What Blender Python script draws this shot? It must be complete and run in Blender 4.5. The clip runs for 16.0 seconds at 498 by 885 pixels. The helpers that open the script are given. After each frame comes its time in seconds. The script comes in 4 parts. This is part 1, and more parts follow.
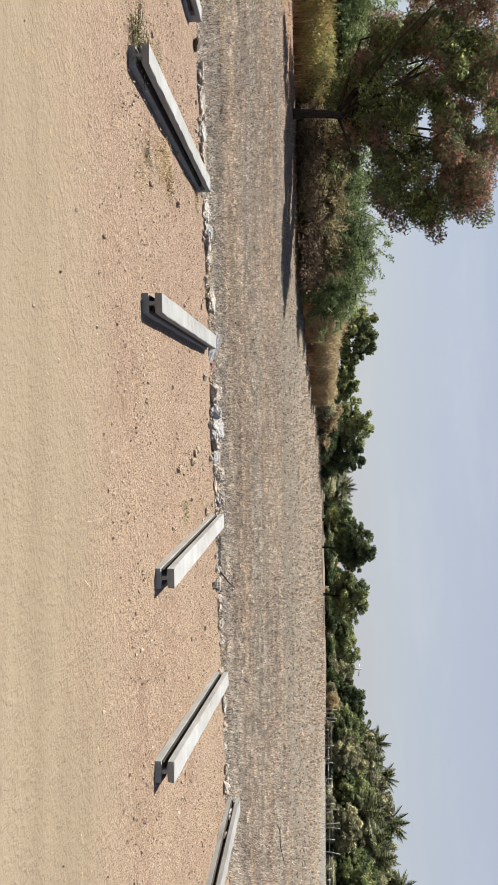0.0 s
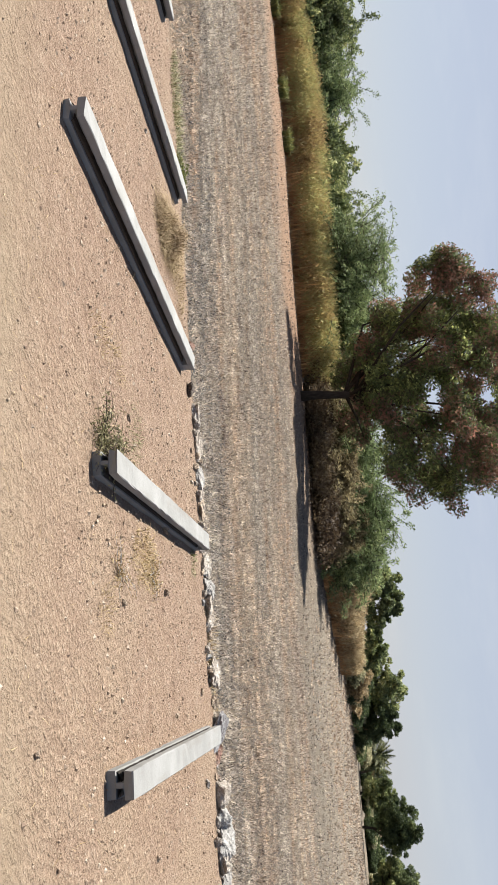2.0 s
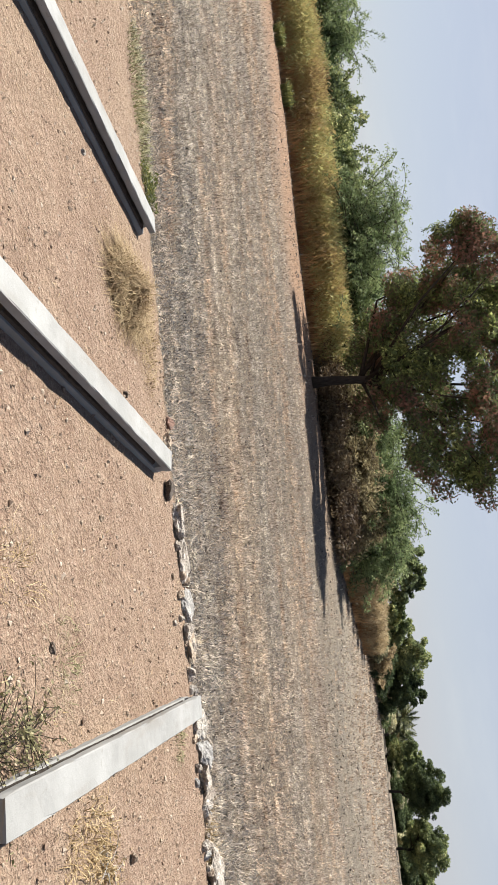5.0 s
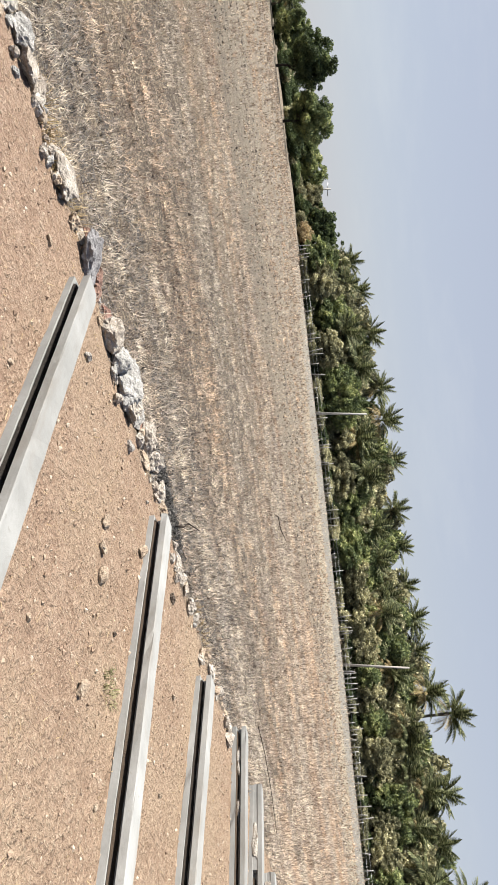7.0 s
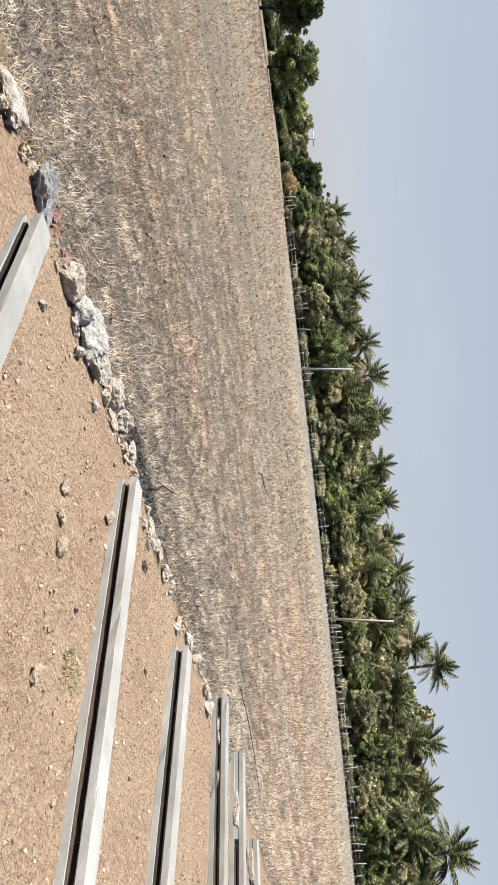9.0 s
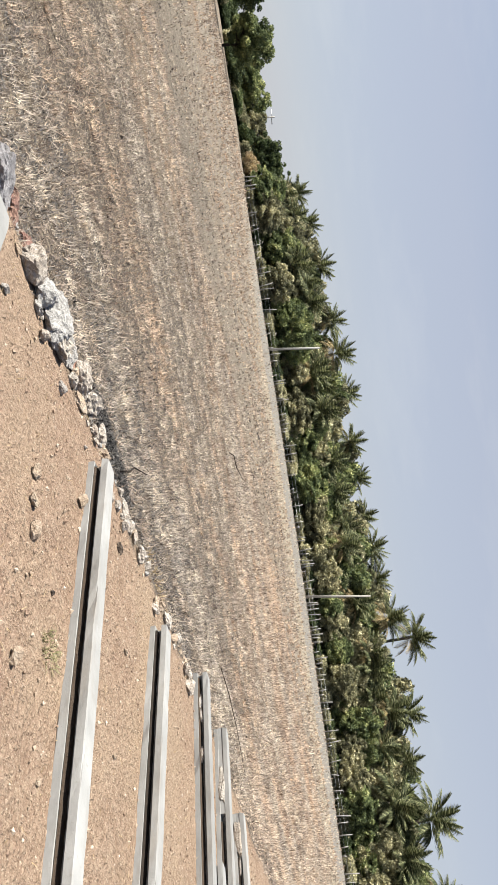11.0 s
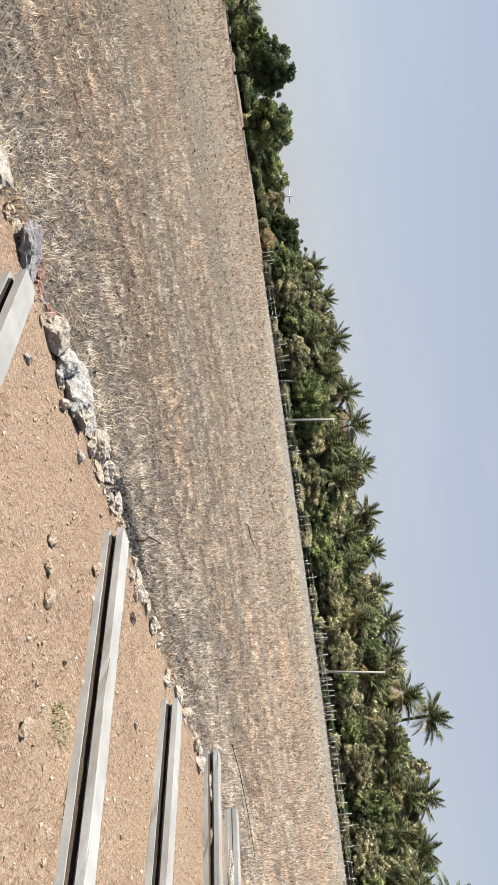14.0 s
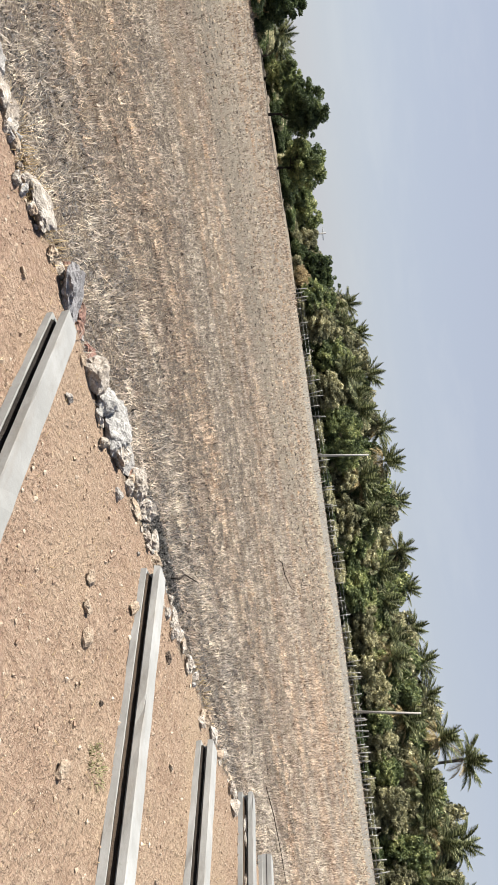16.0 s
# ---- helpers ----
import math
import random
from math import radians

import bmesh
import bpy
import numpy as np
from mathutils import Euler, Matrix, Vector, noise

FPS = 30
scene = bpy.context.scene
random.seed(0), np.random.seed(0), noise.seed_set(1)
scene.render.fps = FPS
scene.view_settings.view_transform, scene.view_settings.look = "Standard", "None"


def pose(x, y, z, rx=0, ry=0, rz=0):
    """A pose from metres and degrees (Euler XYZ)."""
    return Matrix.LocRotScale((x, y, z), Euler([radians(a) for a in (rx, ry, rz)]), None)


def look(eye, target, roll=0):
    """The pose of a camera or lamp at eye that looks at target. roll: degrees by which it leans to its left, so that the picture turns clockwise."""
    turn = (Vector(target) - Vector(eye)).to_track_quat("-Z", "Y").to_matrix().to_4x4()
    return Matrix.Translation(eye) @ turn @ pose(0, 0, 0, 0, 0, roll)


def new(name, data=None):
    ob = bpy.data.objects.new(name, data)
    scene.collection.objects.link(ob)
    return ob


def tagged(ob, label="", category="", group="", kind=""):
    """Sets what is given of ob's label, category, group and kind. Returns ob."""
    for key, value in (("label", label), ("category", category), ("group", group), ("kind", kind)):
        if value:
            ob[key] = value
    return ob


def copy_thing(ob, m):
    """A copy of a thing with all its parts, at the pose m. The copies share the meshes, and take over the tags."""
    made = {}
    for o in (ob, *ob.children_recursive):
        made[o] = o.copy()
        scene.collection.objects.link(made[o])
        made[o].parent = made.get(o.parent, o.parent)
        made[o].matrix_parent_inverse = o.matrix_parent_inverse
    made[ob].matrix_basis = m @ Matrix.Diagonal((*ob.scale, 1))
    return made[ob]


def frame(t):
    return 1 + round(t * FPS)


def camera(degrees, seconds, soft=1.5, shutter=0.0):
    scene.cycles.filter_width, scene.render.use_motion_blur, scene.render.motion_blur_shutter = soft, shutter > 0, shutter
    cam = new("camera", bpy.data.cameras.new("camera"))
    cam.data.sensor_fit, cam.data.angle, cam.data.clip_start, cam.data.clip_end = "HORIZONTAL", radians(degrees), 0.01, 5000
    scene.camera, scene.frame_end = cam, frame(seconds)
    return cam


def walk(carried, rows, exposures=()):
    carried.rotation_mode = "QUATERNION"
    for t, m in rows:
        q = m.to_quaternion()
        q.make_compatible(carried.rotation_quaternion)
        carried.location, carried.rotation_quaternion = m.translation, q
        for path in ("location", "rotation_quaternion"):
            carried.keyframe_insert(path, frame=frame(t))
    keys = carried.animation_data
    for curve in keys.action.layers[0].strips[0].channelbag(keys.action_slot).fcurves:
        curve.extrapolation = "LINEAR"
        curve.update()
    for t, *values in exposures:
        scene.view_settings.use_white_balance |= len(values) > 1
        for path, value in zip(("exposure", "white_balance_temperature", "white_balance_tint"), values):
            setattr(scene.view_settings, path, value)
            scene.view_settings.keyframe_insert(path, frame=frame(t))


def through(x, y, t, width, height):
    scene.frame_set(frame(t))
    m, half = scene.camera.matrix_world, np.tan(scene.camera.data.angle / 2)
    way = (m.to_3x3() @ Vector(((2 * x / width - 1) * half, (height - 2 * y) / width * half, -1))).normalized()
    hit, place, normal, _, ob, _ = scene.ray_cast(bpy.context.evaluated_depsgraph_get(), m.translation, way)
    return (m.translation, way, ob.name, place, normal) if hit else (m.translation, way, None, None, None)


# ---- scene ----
cam = camera(34.0, 16.0, soft=0.5)


def eye_row(t, x, y, z, heading, down, roll):
    a, d = radians(heading), radians(down)
    ahead = Vector((math.sin(a) * math.cos(d), math.cos(a) * math.cos(d), -math.sin(d)))
    return t, look((x, y, z), Vector((x, y, z)) + 10 * ahead, roll)


# seconds, place, heading to the right of +y, tilt down, roll
WALK = [
    (0.0, 0.167, 1.406, 1.367, -10.03, 6.19, 88.92),
    (0.5, -0.149, 1.765, 1.397, -13.27, 6.18, 87.46),
    (1.0, -0.613, 1.974, 1.396, -17.43, 6.39, 86.32),
    (1.5, -1.115, 2.346, 1.369, -23.13, 5.94, 85.23),
    (2.0, -1.654, 2.531, 1.395, -27.12, 6.66, 84.50),
    (2.5, -2.025, 2.680, 1.386, -26.90, 7.10, 83.57),
    (3.0, -2.440, 2.969, 1.391, -27.16, 6.94, 83.75),
    (3.2, -2.605, 3.018, 1.395, -27.49, 7.13, 83.70),
    (5.3, -4.100, 4.250, 1.400, -21.52, 8.40, 81.89),
    (5.5, -4.199, 4.442, 1.423, -14.77, 8.56, 82.93),
    (6.0, -4.243, 4.866, 1.389, 1.97, 9.14, 83.25),
    (6.5, -4.154, 5.208, 1.384, 15.34, 5.71, 83.77),
    (7.0, -3.876, 5.593, 1.394, 24.68, 6.14, 83.75),
    (7.5, -3.813, 5.787, 1.399, 29.28, 6.60, 84.18),
    (8.0, -3.755, 5.989, 1.399, 30.85, 7.23, 85.32),
    (8.5, -3.712, 6.025, 1.409, 28.20, 6.74, 85.17),
    (9.0, -3.670, 6.041, 1.419, 27.88, 5.50, 83.80),
    (9.2, -3.656, 6.024, 1.425, 27.55, 4.72, 83.26),
    (11.3, -3.640, 5.998, 1.420, 29.50, 3.76, 81.44),
    (11.5, -3.638, 6.013, 1.418, 29.41, 4.20, 81.63),
    (12.0, -3.646, 5.985, 1.412, 28.85, 4.48, 81.86),
    (12.5, -3.637, 5.987, 1.431, 28.37, 3.73, 81.45),
    (13.0, -3.627, 5.985, 1.423, 28.06, 3.51, 80.78),
    (13.5, -3.634, 5.975, 1.417, 28.13, 3.59, 81.16),
    (14.0, -3.659, 5.981, 1.413, 24.34, 3.95, 82.04),
    (14.5, -3.670, 6.044, 1.403, 22.63, 4.05, 82.68),
    (15.0, -3.692, 5.950, 1.413, 23.80, 4.60, 82.59),
    (15.5, -3.686, 5.972, 1.398, 22.97, 5.47, 82.26),
    (16.0, -3.687, 5.997, 1.385, 21.58, 5.91, 82.00),
]
walk(cam, [eye_row(*row) for row in WALK], exposures=[(0.0, 1.2), (1.0, 1.24), (3.0, 1.28), (5.3, 1.31), (6.0, 1.4), (6.8, 1.31), (16.0, 1.29)])

# ---- light ----
SUN_HEADING, SUN_HEIGHT = -64.0, 58.0
world = bpy.data.worlds.new("sky")
scene.world = world
world.use_nodes = True
wn = world.node_tree.nodes
sky = wn.new("ShaderNodeTexSky")
sky.sky_type = "NISHITA"
sky.sun_disc = False
sky.sun_elevation = radians(SUN_HEIGHT)
sky.sun_rotation = radians(SUN_HEADING)
sky.air_density, sky.dust_density, sky.ozone_density = 1.0, 0.6, 2.0
haze = wn.new("ShaderNodeMix")  # a thin even haze veils the blue
haze.data_type = "RGBA"
haze.inputs[0].default_value = 0.74
world.node_tree.links.new(sky.outputs[0], haze.inputs[6])
_dir = wn.new("ShaderNodeTexCoord")  # faint high cloud wisps
_map = wn.new("ShaderNodeMapping")
_map.inputs["Scale"].default_value = (2.2, 2.2, 9.0)
_wisp = wn.new("ShaderNodeTexNoise")
_wisp.inputs["Scale"].default_value, _wisp.inputs["Detail"].default_value, _wisp.inputs["Roughness"].default_value = 1.6, 6.0, 0.62
_veil = wn.new("ShaderNodeValToRGB")
_veil.color_ramp.elements[0].position, _veil.color_ramp.elements[0].color = 0.5, (4.4, 4.6, 5.36, 1)
_veil.color_ramp.elements[1].position, _veil.color_ramp.elements[1].color = 0.78, (5.0, 5.12, 5.66, 1)
_up = wn.new("ShaderNodeSeparateXYZ")  # the haze thins from the horizon to the zenith
_thin = wn.new("ShaderNodeMapRange")
for _name, _value in (("From Min", 0.22), ("From Max", 0.6), ("To Min", 0.74), ("To Max", 0.0)):
    _thin.inputs[_name].default_value = _value
world.node_tree.links.new(_dir.outputs["Generated"], _up.inputs[0])
world.node_tree.links.new(_up.outputs["Z"], _thin.inputs[0])
world.node_tree.links.new(_thin.outputs[0], haze.inputs[0])
world.node_tree.links.new(_dir.outputs["Generated"], _map.inputs[0])
world.node_tree.links.new(_map.outputs[0], _wisp.inputs["Vector"])
world.node_tree.links.new(_wisp.outputs["Fac"], _veil.inputs[0])
world.node_tree.links.new(_veil.outputs[0], haze.inputs[7])
world.node_tree.links.new(haze.outputs[2], wn["Background"].inputs[0])
wn["Background"].inputs[1].default_value = 0.051

sun = new("sun", bpy.data.lights.new("sun", "SUN"))
sun.data.energy = 5.0
sun.data.angle = radians(0.6)
sun.data.color = (1.0, 0.968, 0.885)
_sa, _sh = radians(SUN_HEADING), radians(SUN_HEIGHT)
sun.matrix_world = look(Vector((math.sin(_sa) * math.cos(_sh), math.cos(_sa) * math.cos(_sh), math.sin(_sh))) * 60, (0, 0, 0))


# ---- materials ----
def material(name, roughness=0.9, specular=0.25):
    m = bpy.data.materials.new(name)
    m.use_nodes = True
    p = m.node_tree.nodes["Principled BSDF"]
    p.inputs["Roughness"].default_value = roughness
    p.inputs["Specular IOR Level"].default_value = specular
    return m, m.node_tree, p


def node(tree, kind, **values):
    n = tree.nodes.new("ShaderNode" + kind)
    for key, value in values.items():
        n.inputs[key].default_value = value
    return n


def ramp(tree, fac, stops):
    n = tree.nodes.new("ShaderNodeValToRGB")
    while len(n.color_ramp.elements) < len(stops):
        n.color_ramp.elements.new(0.5)
    for e, (pos, col) in zip(n.color_ramp.elements, stops):
        e.position, e.color = pos, (*col, 1)
    tree.links.new(fac, n.inputs[0])
    return n.outputs[0]


def coords(tree, scale=(1, 1, 1), world_space=True, turn=0.0):
    src = tree.nodes.new("ShaderNodeNewGeometry").outputs["Position"] if world_space else tree.nodes.new("ShaderNodeTexCoord").outputs["Object"]
    mp = tree.nodes.new("ShaderNodeMapping")
    mp.inputs["Scale"].default_value = scale
    mp.inputs["Rotation"].default_value = (0, 0, radians(turn))
    tree.links.new(src, mp.inputs[0])
    return mp.outputs[0]


def grain(tree, vec, scale, detail=4.0, rough=0.6):
    n = node(tree, "TexNoise", Scale=scale, Detail=detail, Roughness=rough)
    tree.links.new(vec, n.inputs["Vector"])
    return n.outputs["Fac"]


def mix(tree, fac, a, b, mode="MIX"):
    n = tree.nodes.new("ShaderNodeMix")
    n.data_type, n.blend_type = "RGBA", mode
    if isinstance(fac, float):
        n.inputs[0].default_value = fac
    else:
        tree.links.new(fac, n.inputs[0])
    for value, socket in ((a, n.inputs[6]), (b, n.inputs[7])):
        if isinstance(value, tuple):
            socket.default_value = (*value, 1)
        else:
            tree.links.new(value, socket)
    return n.outputs[2]


def math_node(tree, op, a, b=0.0, clamp=False):
    n = tree.nodes.new("ShaderNodeMath")
    n.operation, n.use_clamp = op, clamp
    for value, socket in ((a, n.inputs[0]), (b, n.inputs[1])):
        if isinstance(value, (int, float)):
            socket.default_value = value
        else:
            tree.links.new(value, socket)
    return n.outputs[0]


def span(tree, value, low, high):
    n = node(tree, "MapRange", **{"From Min": low, "From Max": high})
    n.interpolation_type = "SMOOTHSTEP"
    tree.links.new(value, n.inputs[0])
    return n.outputs[0]


def bump(tree, p, height, strength, distance):
    n = node(tree, "Bump", Strength=strength, Distance=distance)
    tree.links.new(height, n.inputs["Height"])
    tree.links.new(n.outputs[0], p.inputs["Normal"])


def ground_material():
    m, t, p = material("earth_and_stubble", 0.95, 0.1)
    flat = coords(t)
    sep = t.nodes.new("ShaderNodeSeparateXYZ")
    t.links.new(flat, sep.inputs[0])
    # red murram soil: pale grit and dark crumbs in a pinkish tan matrix
    big, mid = grain(t, flat, 0.5), grain(t, flat, 5.0, 5.0)
    fine, crumb = grain(t, flat, 38.0, 4.0, 0.75), grain(t, coords(t, (1, 1.0, 1)), 85.0, 2.0, 0.7)
    soil = ramp(t, mid, [(0.25, (0.201, 0.131, 0.0935)), (0.5, (0.258, 0.176, 0.128)), (0.78, (0.307, 0.224, 0.169))])
    soil = mix(t, span(t, big, 0.42, 0.62), soil, (0.278, 0.198, 0.142))
    soil = mix(t, math_node(t, "MULTIPLY", span(t, fine, 0.54, 0.66), 0.8), soil, (0.408, 0.318, 0.234))
    soil = mix(t, math_node(t, "MULTIPLY", span(t, fine, 0.45, 0.33), 0.6), soil, (0.12, 0.072, 0.048))
    soil = mix(t, math_node(t, "MULTIPLY", span(t, crumb, 0.60, 0.70), 0.7), soil, (0.444, 0.366, 0.282))
    soil = mix(t, math_node(t, "MULTIPLY", span(t, crumb, 0.38, 0.30), 0.7), soil, (0.102, 0.063, 0.042))
    soil = mix(t, math_node(t, "MULTIPLY", span(t, grain(t, flat, 15.0, 4.0, 0.6), 0.56, 0.68), 0.5), soil, (0.39, 0.285, 0.205))
    soil = mix(t, span(t, sep.outputs[0], -4.5, 1.5), soil, mix(t, 1.0, soil, (1.07, 1.09, 1.06), "MULTIPLY"))
    # the worn, paler wheel track on which the walk begins
    lanes = grain(t, coords(t, (0.12, 1.6, 1), turn=-11.6), 1.6, 4.0)
    track = ramp(t, lanes, [(0.3, (0.172, 0.134, 0.092)), (0.55, (0.198, 0.157, 0.11)), (0.75, (0.218, 0.176, 0.126))])
    track = mix(t, math_node(t, "MULTIPLY", span(t, fine, 0.50, 0.38), 0.2), track, (0.216, 0.156, 0.102))
    tread = node(t, "TexWave", Scale=4.2, Distortion=2.5, Detail=3.0)
    t.links.new(coords(t, turn=38.0), tread.inputs["Vector"])
    past = math_node(t, "SUBTRACT", sep.outputs[1], math_node(t, "MULTIPLY", sep.outputs[0], 0.205))
    wob = math_node(t, "ADD", past, math_node(t, "MULTIPLY", big, 2.4))
    worn = span(t, wob, 8.6, 6.6)
    lane = math_node(t, "SUBTRACT", span(t, past, 5.72, 5.80), span(t, past, 6.06, 6.16))
    lane = math_node(t, "MULTIPLY", lane, span(t, big, 0.36, 0.56))
    track = mix(t, math_node(t, "MULTIPLY", math_node(t, "MULTIPLY", span(t, tread.outputs["Fac"], 0.55, 0.8), lane), 0.45), track, (0.15, 0.108, 0.075))
    soil = mix(t, worn, soil, track)
    # stubble field: worked in rows along the stones, with grey, brown and straw-coloured bands
    rows = grain(t, coords(t, (0.16, 1.9, 1), turn=-11.6), 1.1, 6.0, 0.7)
    bands = grain(t, coords(t, (0.05, 0.55, 1), turn=-11.6), 1.0, 4.0, 0.6)
    patch = grain(t, coords(t, (0.35, 0.8, 1), turn=-11.6), 0.16, 3.0)
    straw = grain(t, coords(t, (15, 22, 20), turn=-11.6), 1.6, 4.0, 0.75)
    dash = grain(t, coords(t, (3.4, 3.6, 1), turn=-11.6), 1.5, 6.0, 0.8)
    field = ramp(t, rows, [(0.3, (0.053, 0.0441, 0.0388)), (0.48, (0.0857, 0.07, 0.0579)), (0.66, (0.126, 0.103, 0.0816))])
    field = mix(t, math_node(t, "MULTIPLY", span(t, patch, 0.40, 0.66), 0.7), field, (0.18, 0.131, 0.0898))
    field = mix(t, math_node(t, "MULTIPLY", span(t, bands, 0.5, 0.38), 0.25), field, (0.126, 0.111, 0.102))
    field = mix(t, math_node(t, "MULTIPLY", span(t, straw, 0.53, 0.62), 0.8), field, (0.36, 0.3, 0.216))
    field = mix(t, math_node(t, "MULTIPLY", span(t, straw, 0.48, 0.39), 0.85), field, (0.051, 0.042, 0.036))
    # with distance the field colour mixes to pale straw, with a grey bare strip before the hedge
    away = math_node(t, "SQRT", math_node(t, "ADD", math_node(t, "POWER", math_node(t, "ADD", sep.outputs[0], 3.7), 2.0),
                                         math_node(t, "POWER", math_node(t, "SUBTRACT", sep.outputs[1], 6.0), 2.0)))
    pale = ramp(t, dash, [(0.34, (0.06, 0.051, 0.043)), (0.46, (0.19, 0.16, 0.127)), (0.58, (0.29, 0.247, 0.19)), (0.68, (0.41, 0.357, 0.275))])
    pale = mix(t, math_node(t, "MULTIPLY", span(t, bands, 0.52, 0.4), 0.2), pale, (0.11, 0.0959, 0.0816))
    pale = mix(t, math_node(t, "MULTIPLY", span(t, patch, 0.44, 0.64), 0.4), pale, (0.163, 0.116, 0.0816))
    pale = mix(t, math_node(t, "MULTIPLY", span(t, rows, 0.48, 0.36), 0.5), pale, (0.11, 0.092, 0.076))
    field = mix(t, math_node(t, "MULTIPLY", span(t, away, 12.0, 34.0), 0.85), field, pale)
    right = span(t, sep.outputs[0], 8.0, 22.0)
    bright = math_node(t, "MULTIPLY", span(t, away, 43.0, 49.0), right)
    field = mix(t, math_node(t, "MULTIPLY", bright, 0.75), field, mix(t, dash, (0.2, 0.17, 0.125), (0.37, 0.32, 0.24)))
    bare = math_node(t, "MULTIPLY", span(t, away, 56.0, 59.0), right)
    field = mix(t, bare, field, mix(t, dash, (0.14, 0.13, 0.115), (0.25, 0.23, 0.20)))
    # red earth in front of the golden bushes
    left = math_node(t, "MULTIPLY", span(t, sep.outputs[0], -9.0, -17.0), span(t, sep.outputs[1], 20.0, 25.0))
    field = mix(t, math_node(t, "MULTIPLY", left, 0.85), field, mix(t, dash, (0.15, 0.084, 0.054), (0.336, 0.216, 0.141)))
    edge = math_node(t, "ADD", past, math_node(t, "MULTIPLY", math_node(t, "SUBTRACT", grain(t, flat, 1.7, 5.0), 0.5), 0.9))
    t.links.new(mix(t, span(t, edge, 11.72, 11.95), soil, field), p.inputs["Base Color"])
    lumps = math_node(t, "ADD", math_node(t, "MULTIPLY", fine, 0.6), math_node(t, "ADD", mid, math_node(t, "MULTIPLY", crumb, 0.25)))
    clods = grain(t, flat, 22.0, 4.0, 0.6)
    lumps = math_node(t, "ADD", lumps, math_node(t, "MULTIPLY", span(t, clods, 0.42, 0.68), 0.28))
    calm = math_node(t, "SUBTRACT", 1.0, math_node(t, "MULTIPLY", worn, 0.7))
    bump(t, p, math_node(t, "MULTIPLY", lumps, calm), 1.0, 0.05)
    return m


def concrete_material():
    m, t, p = material("cast_concrete", 0.85, 0.3)
    v = coords(t, world_space=False)
    a, b, c = grain(t, v, 3.0), grain(t, v, 26.0), grain(t, v, 160.0)
    col = ramp(t, a, [(0.3, (0.205, 0.202, 0.193)), (0.55, (0.25, 0.247, 0.238)), (0.75, (0.285, 0.282, 0.273))])
    col = mix(t, span(t, b, 0.60, 0.75), col, (0.216, 0.207, 0.192))
    col = mix(t, span(t, c, 0.66, 0.74), col, (0.132, 0.126, 0.12))
    soiled = grain(t, coords(t, (0.7, 3, 3), False), 1.6, 6.0, 0.7)
    col = mix(t, math_node(t, "MULTIPLY", span(t, soiled, 0.50, 0.72), 0.38), col, (0.17, 0.14, 0.11))
    col = mix(t, math_node(t, "MULTIPLY", span(t, soiled, 0.45, 0.30), 0.4), col, (0.34, 0.335, 0.325))
    info = t.nodes.new("ShaderNodeObjectInfo")
    shade = math_node(t, "ADD", math_node(t, "MULTIPLY", info.outputs["Random"], 0.2), 0.86)
    grey = t.nodes.new("ShaderNodeCombineColor")
    for s in grey.inputs:
        t.links.new(shade, s)
    t.links.new(mix(t, 1.0, col, grey.outputs[0], "MULTIPLY"), p.inputs["Base Color"])
    bump(t, p, math_node(t, "ADD", b, math_node(t, "MULTIPLY", c, 0.4)), 0.35, 0.01)
    return m


def stone_material(name, low, high, vein):
    m, t, p = material(name, 0.9, 0.25)
    v = coords(t, world_space=False)
    a, b = grain(t, v, 6.0, 6.0), grain(t, v, 22.0, 6.0, 0.7)
    col = ramp(t, a, [(0.3, low), (0.7, high)])
    col = mix(t, span(t, b, 0.52, 0.62), col, vein)
    col = mix(t, math_node(t, "MULTIPLY", span(t, b, 0.46, 0.36), 0.4), col, tuple(0.6 * v for v in low))
    grit = grain(t, v, 70.0, 3.0, 0.7)
    col = mix(t, math_node(t, "MULTIPLY", span(t, grit, 0.54, 0.66), 0.6), col, tuple(min(0.6, 1.35 * c) for c in high))
    col = mix(t, math_node(t, "MULTIPLY", span(t, grit, 0.45, 0.34), 0.65), col, tuple(0.4 * c for c in low))
    info = t.nodes.new("ShaderNodeObjectInfo")
    col = mix(t, math_node(t, "MULTIPLY", info.outputs["Random"], 0.35), col, (0.216, 0.15, 0.102))
    t.links.new(col, p.inputs["Base Color"])
    bump(t, p, math_node(t, "ADD", a, math_node(t, "ADD", math_node(t, "MULTIPLY", b, 0.5), math_node(t, "MULTIPLY", grit, 0.25))), 1.0, 0.04)
    return m


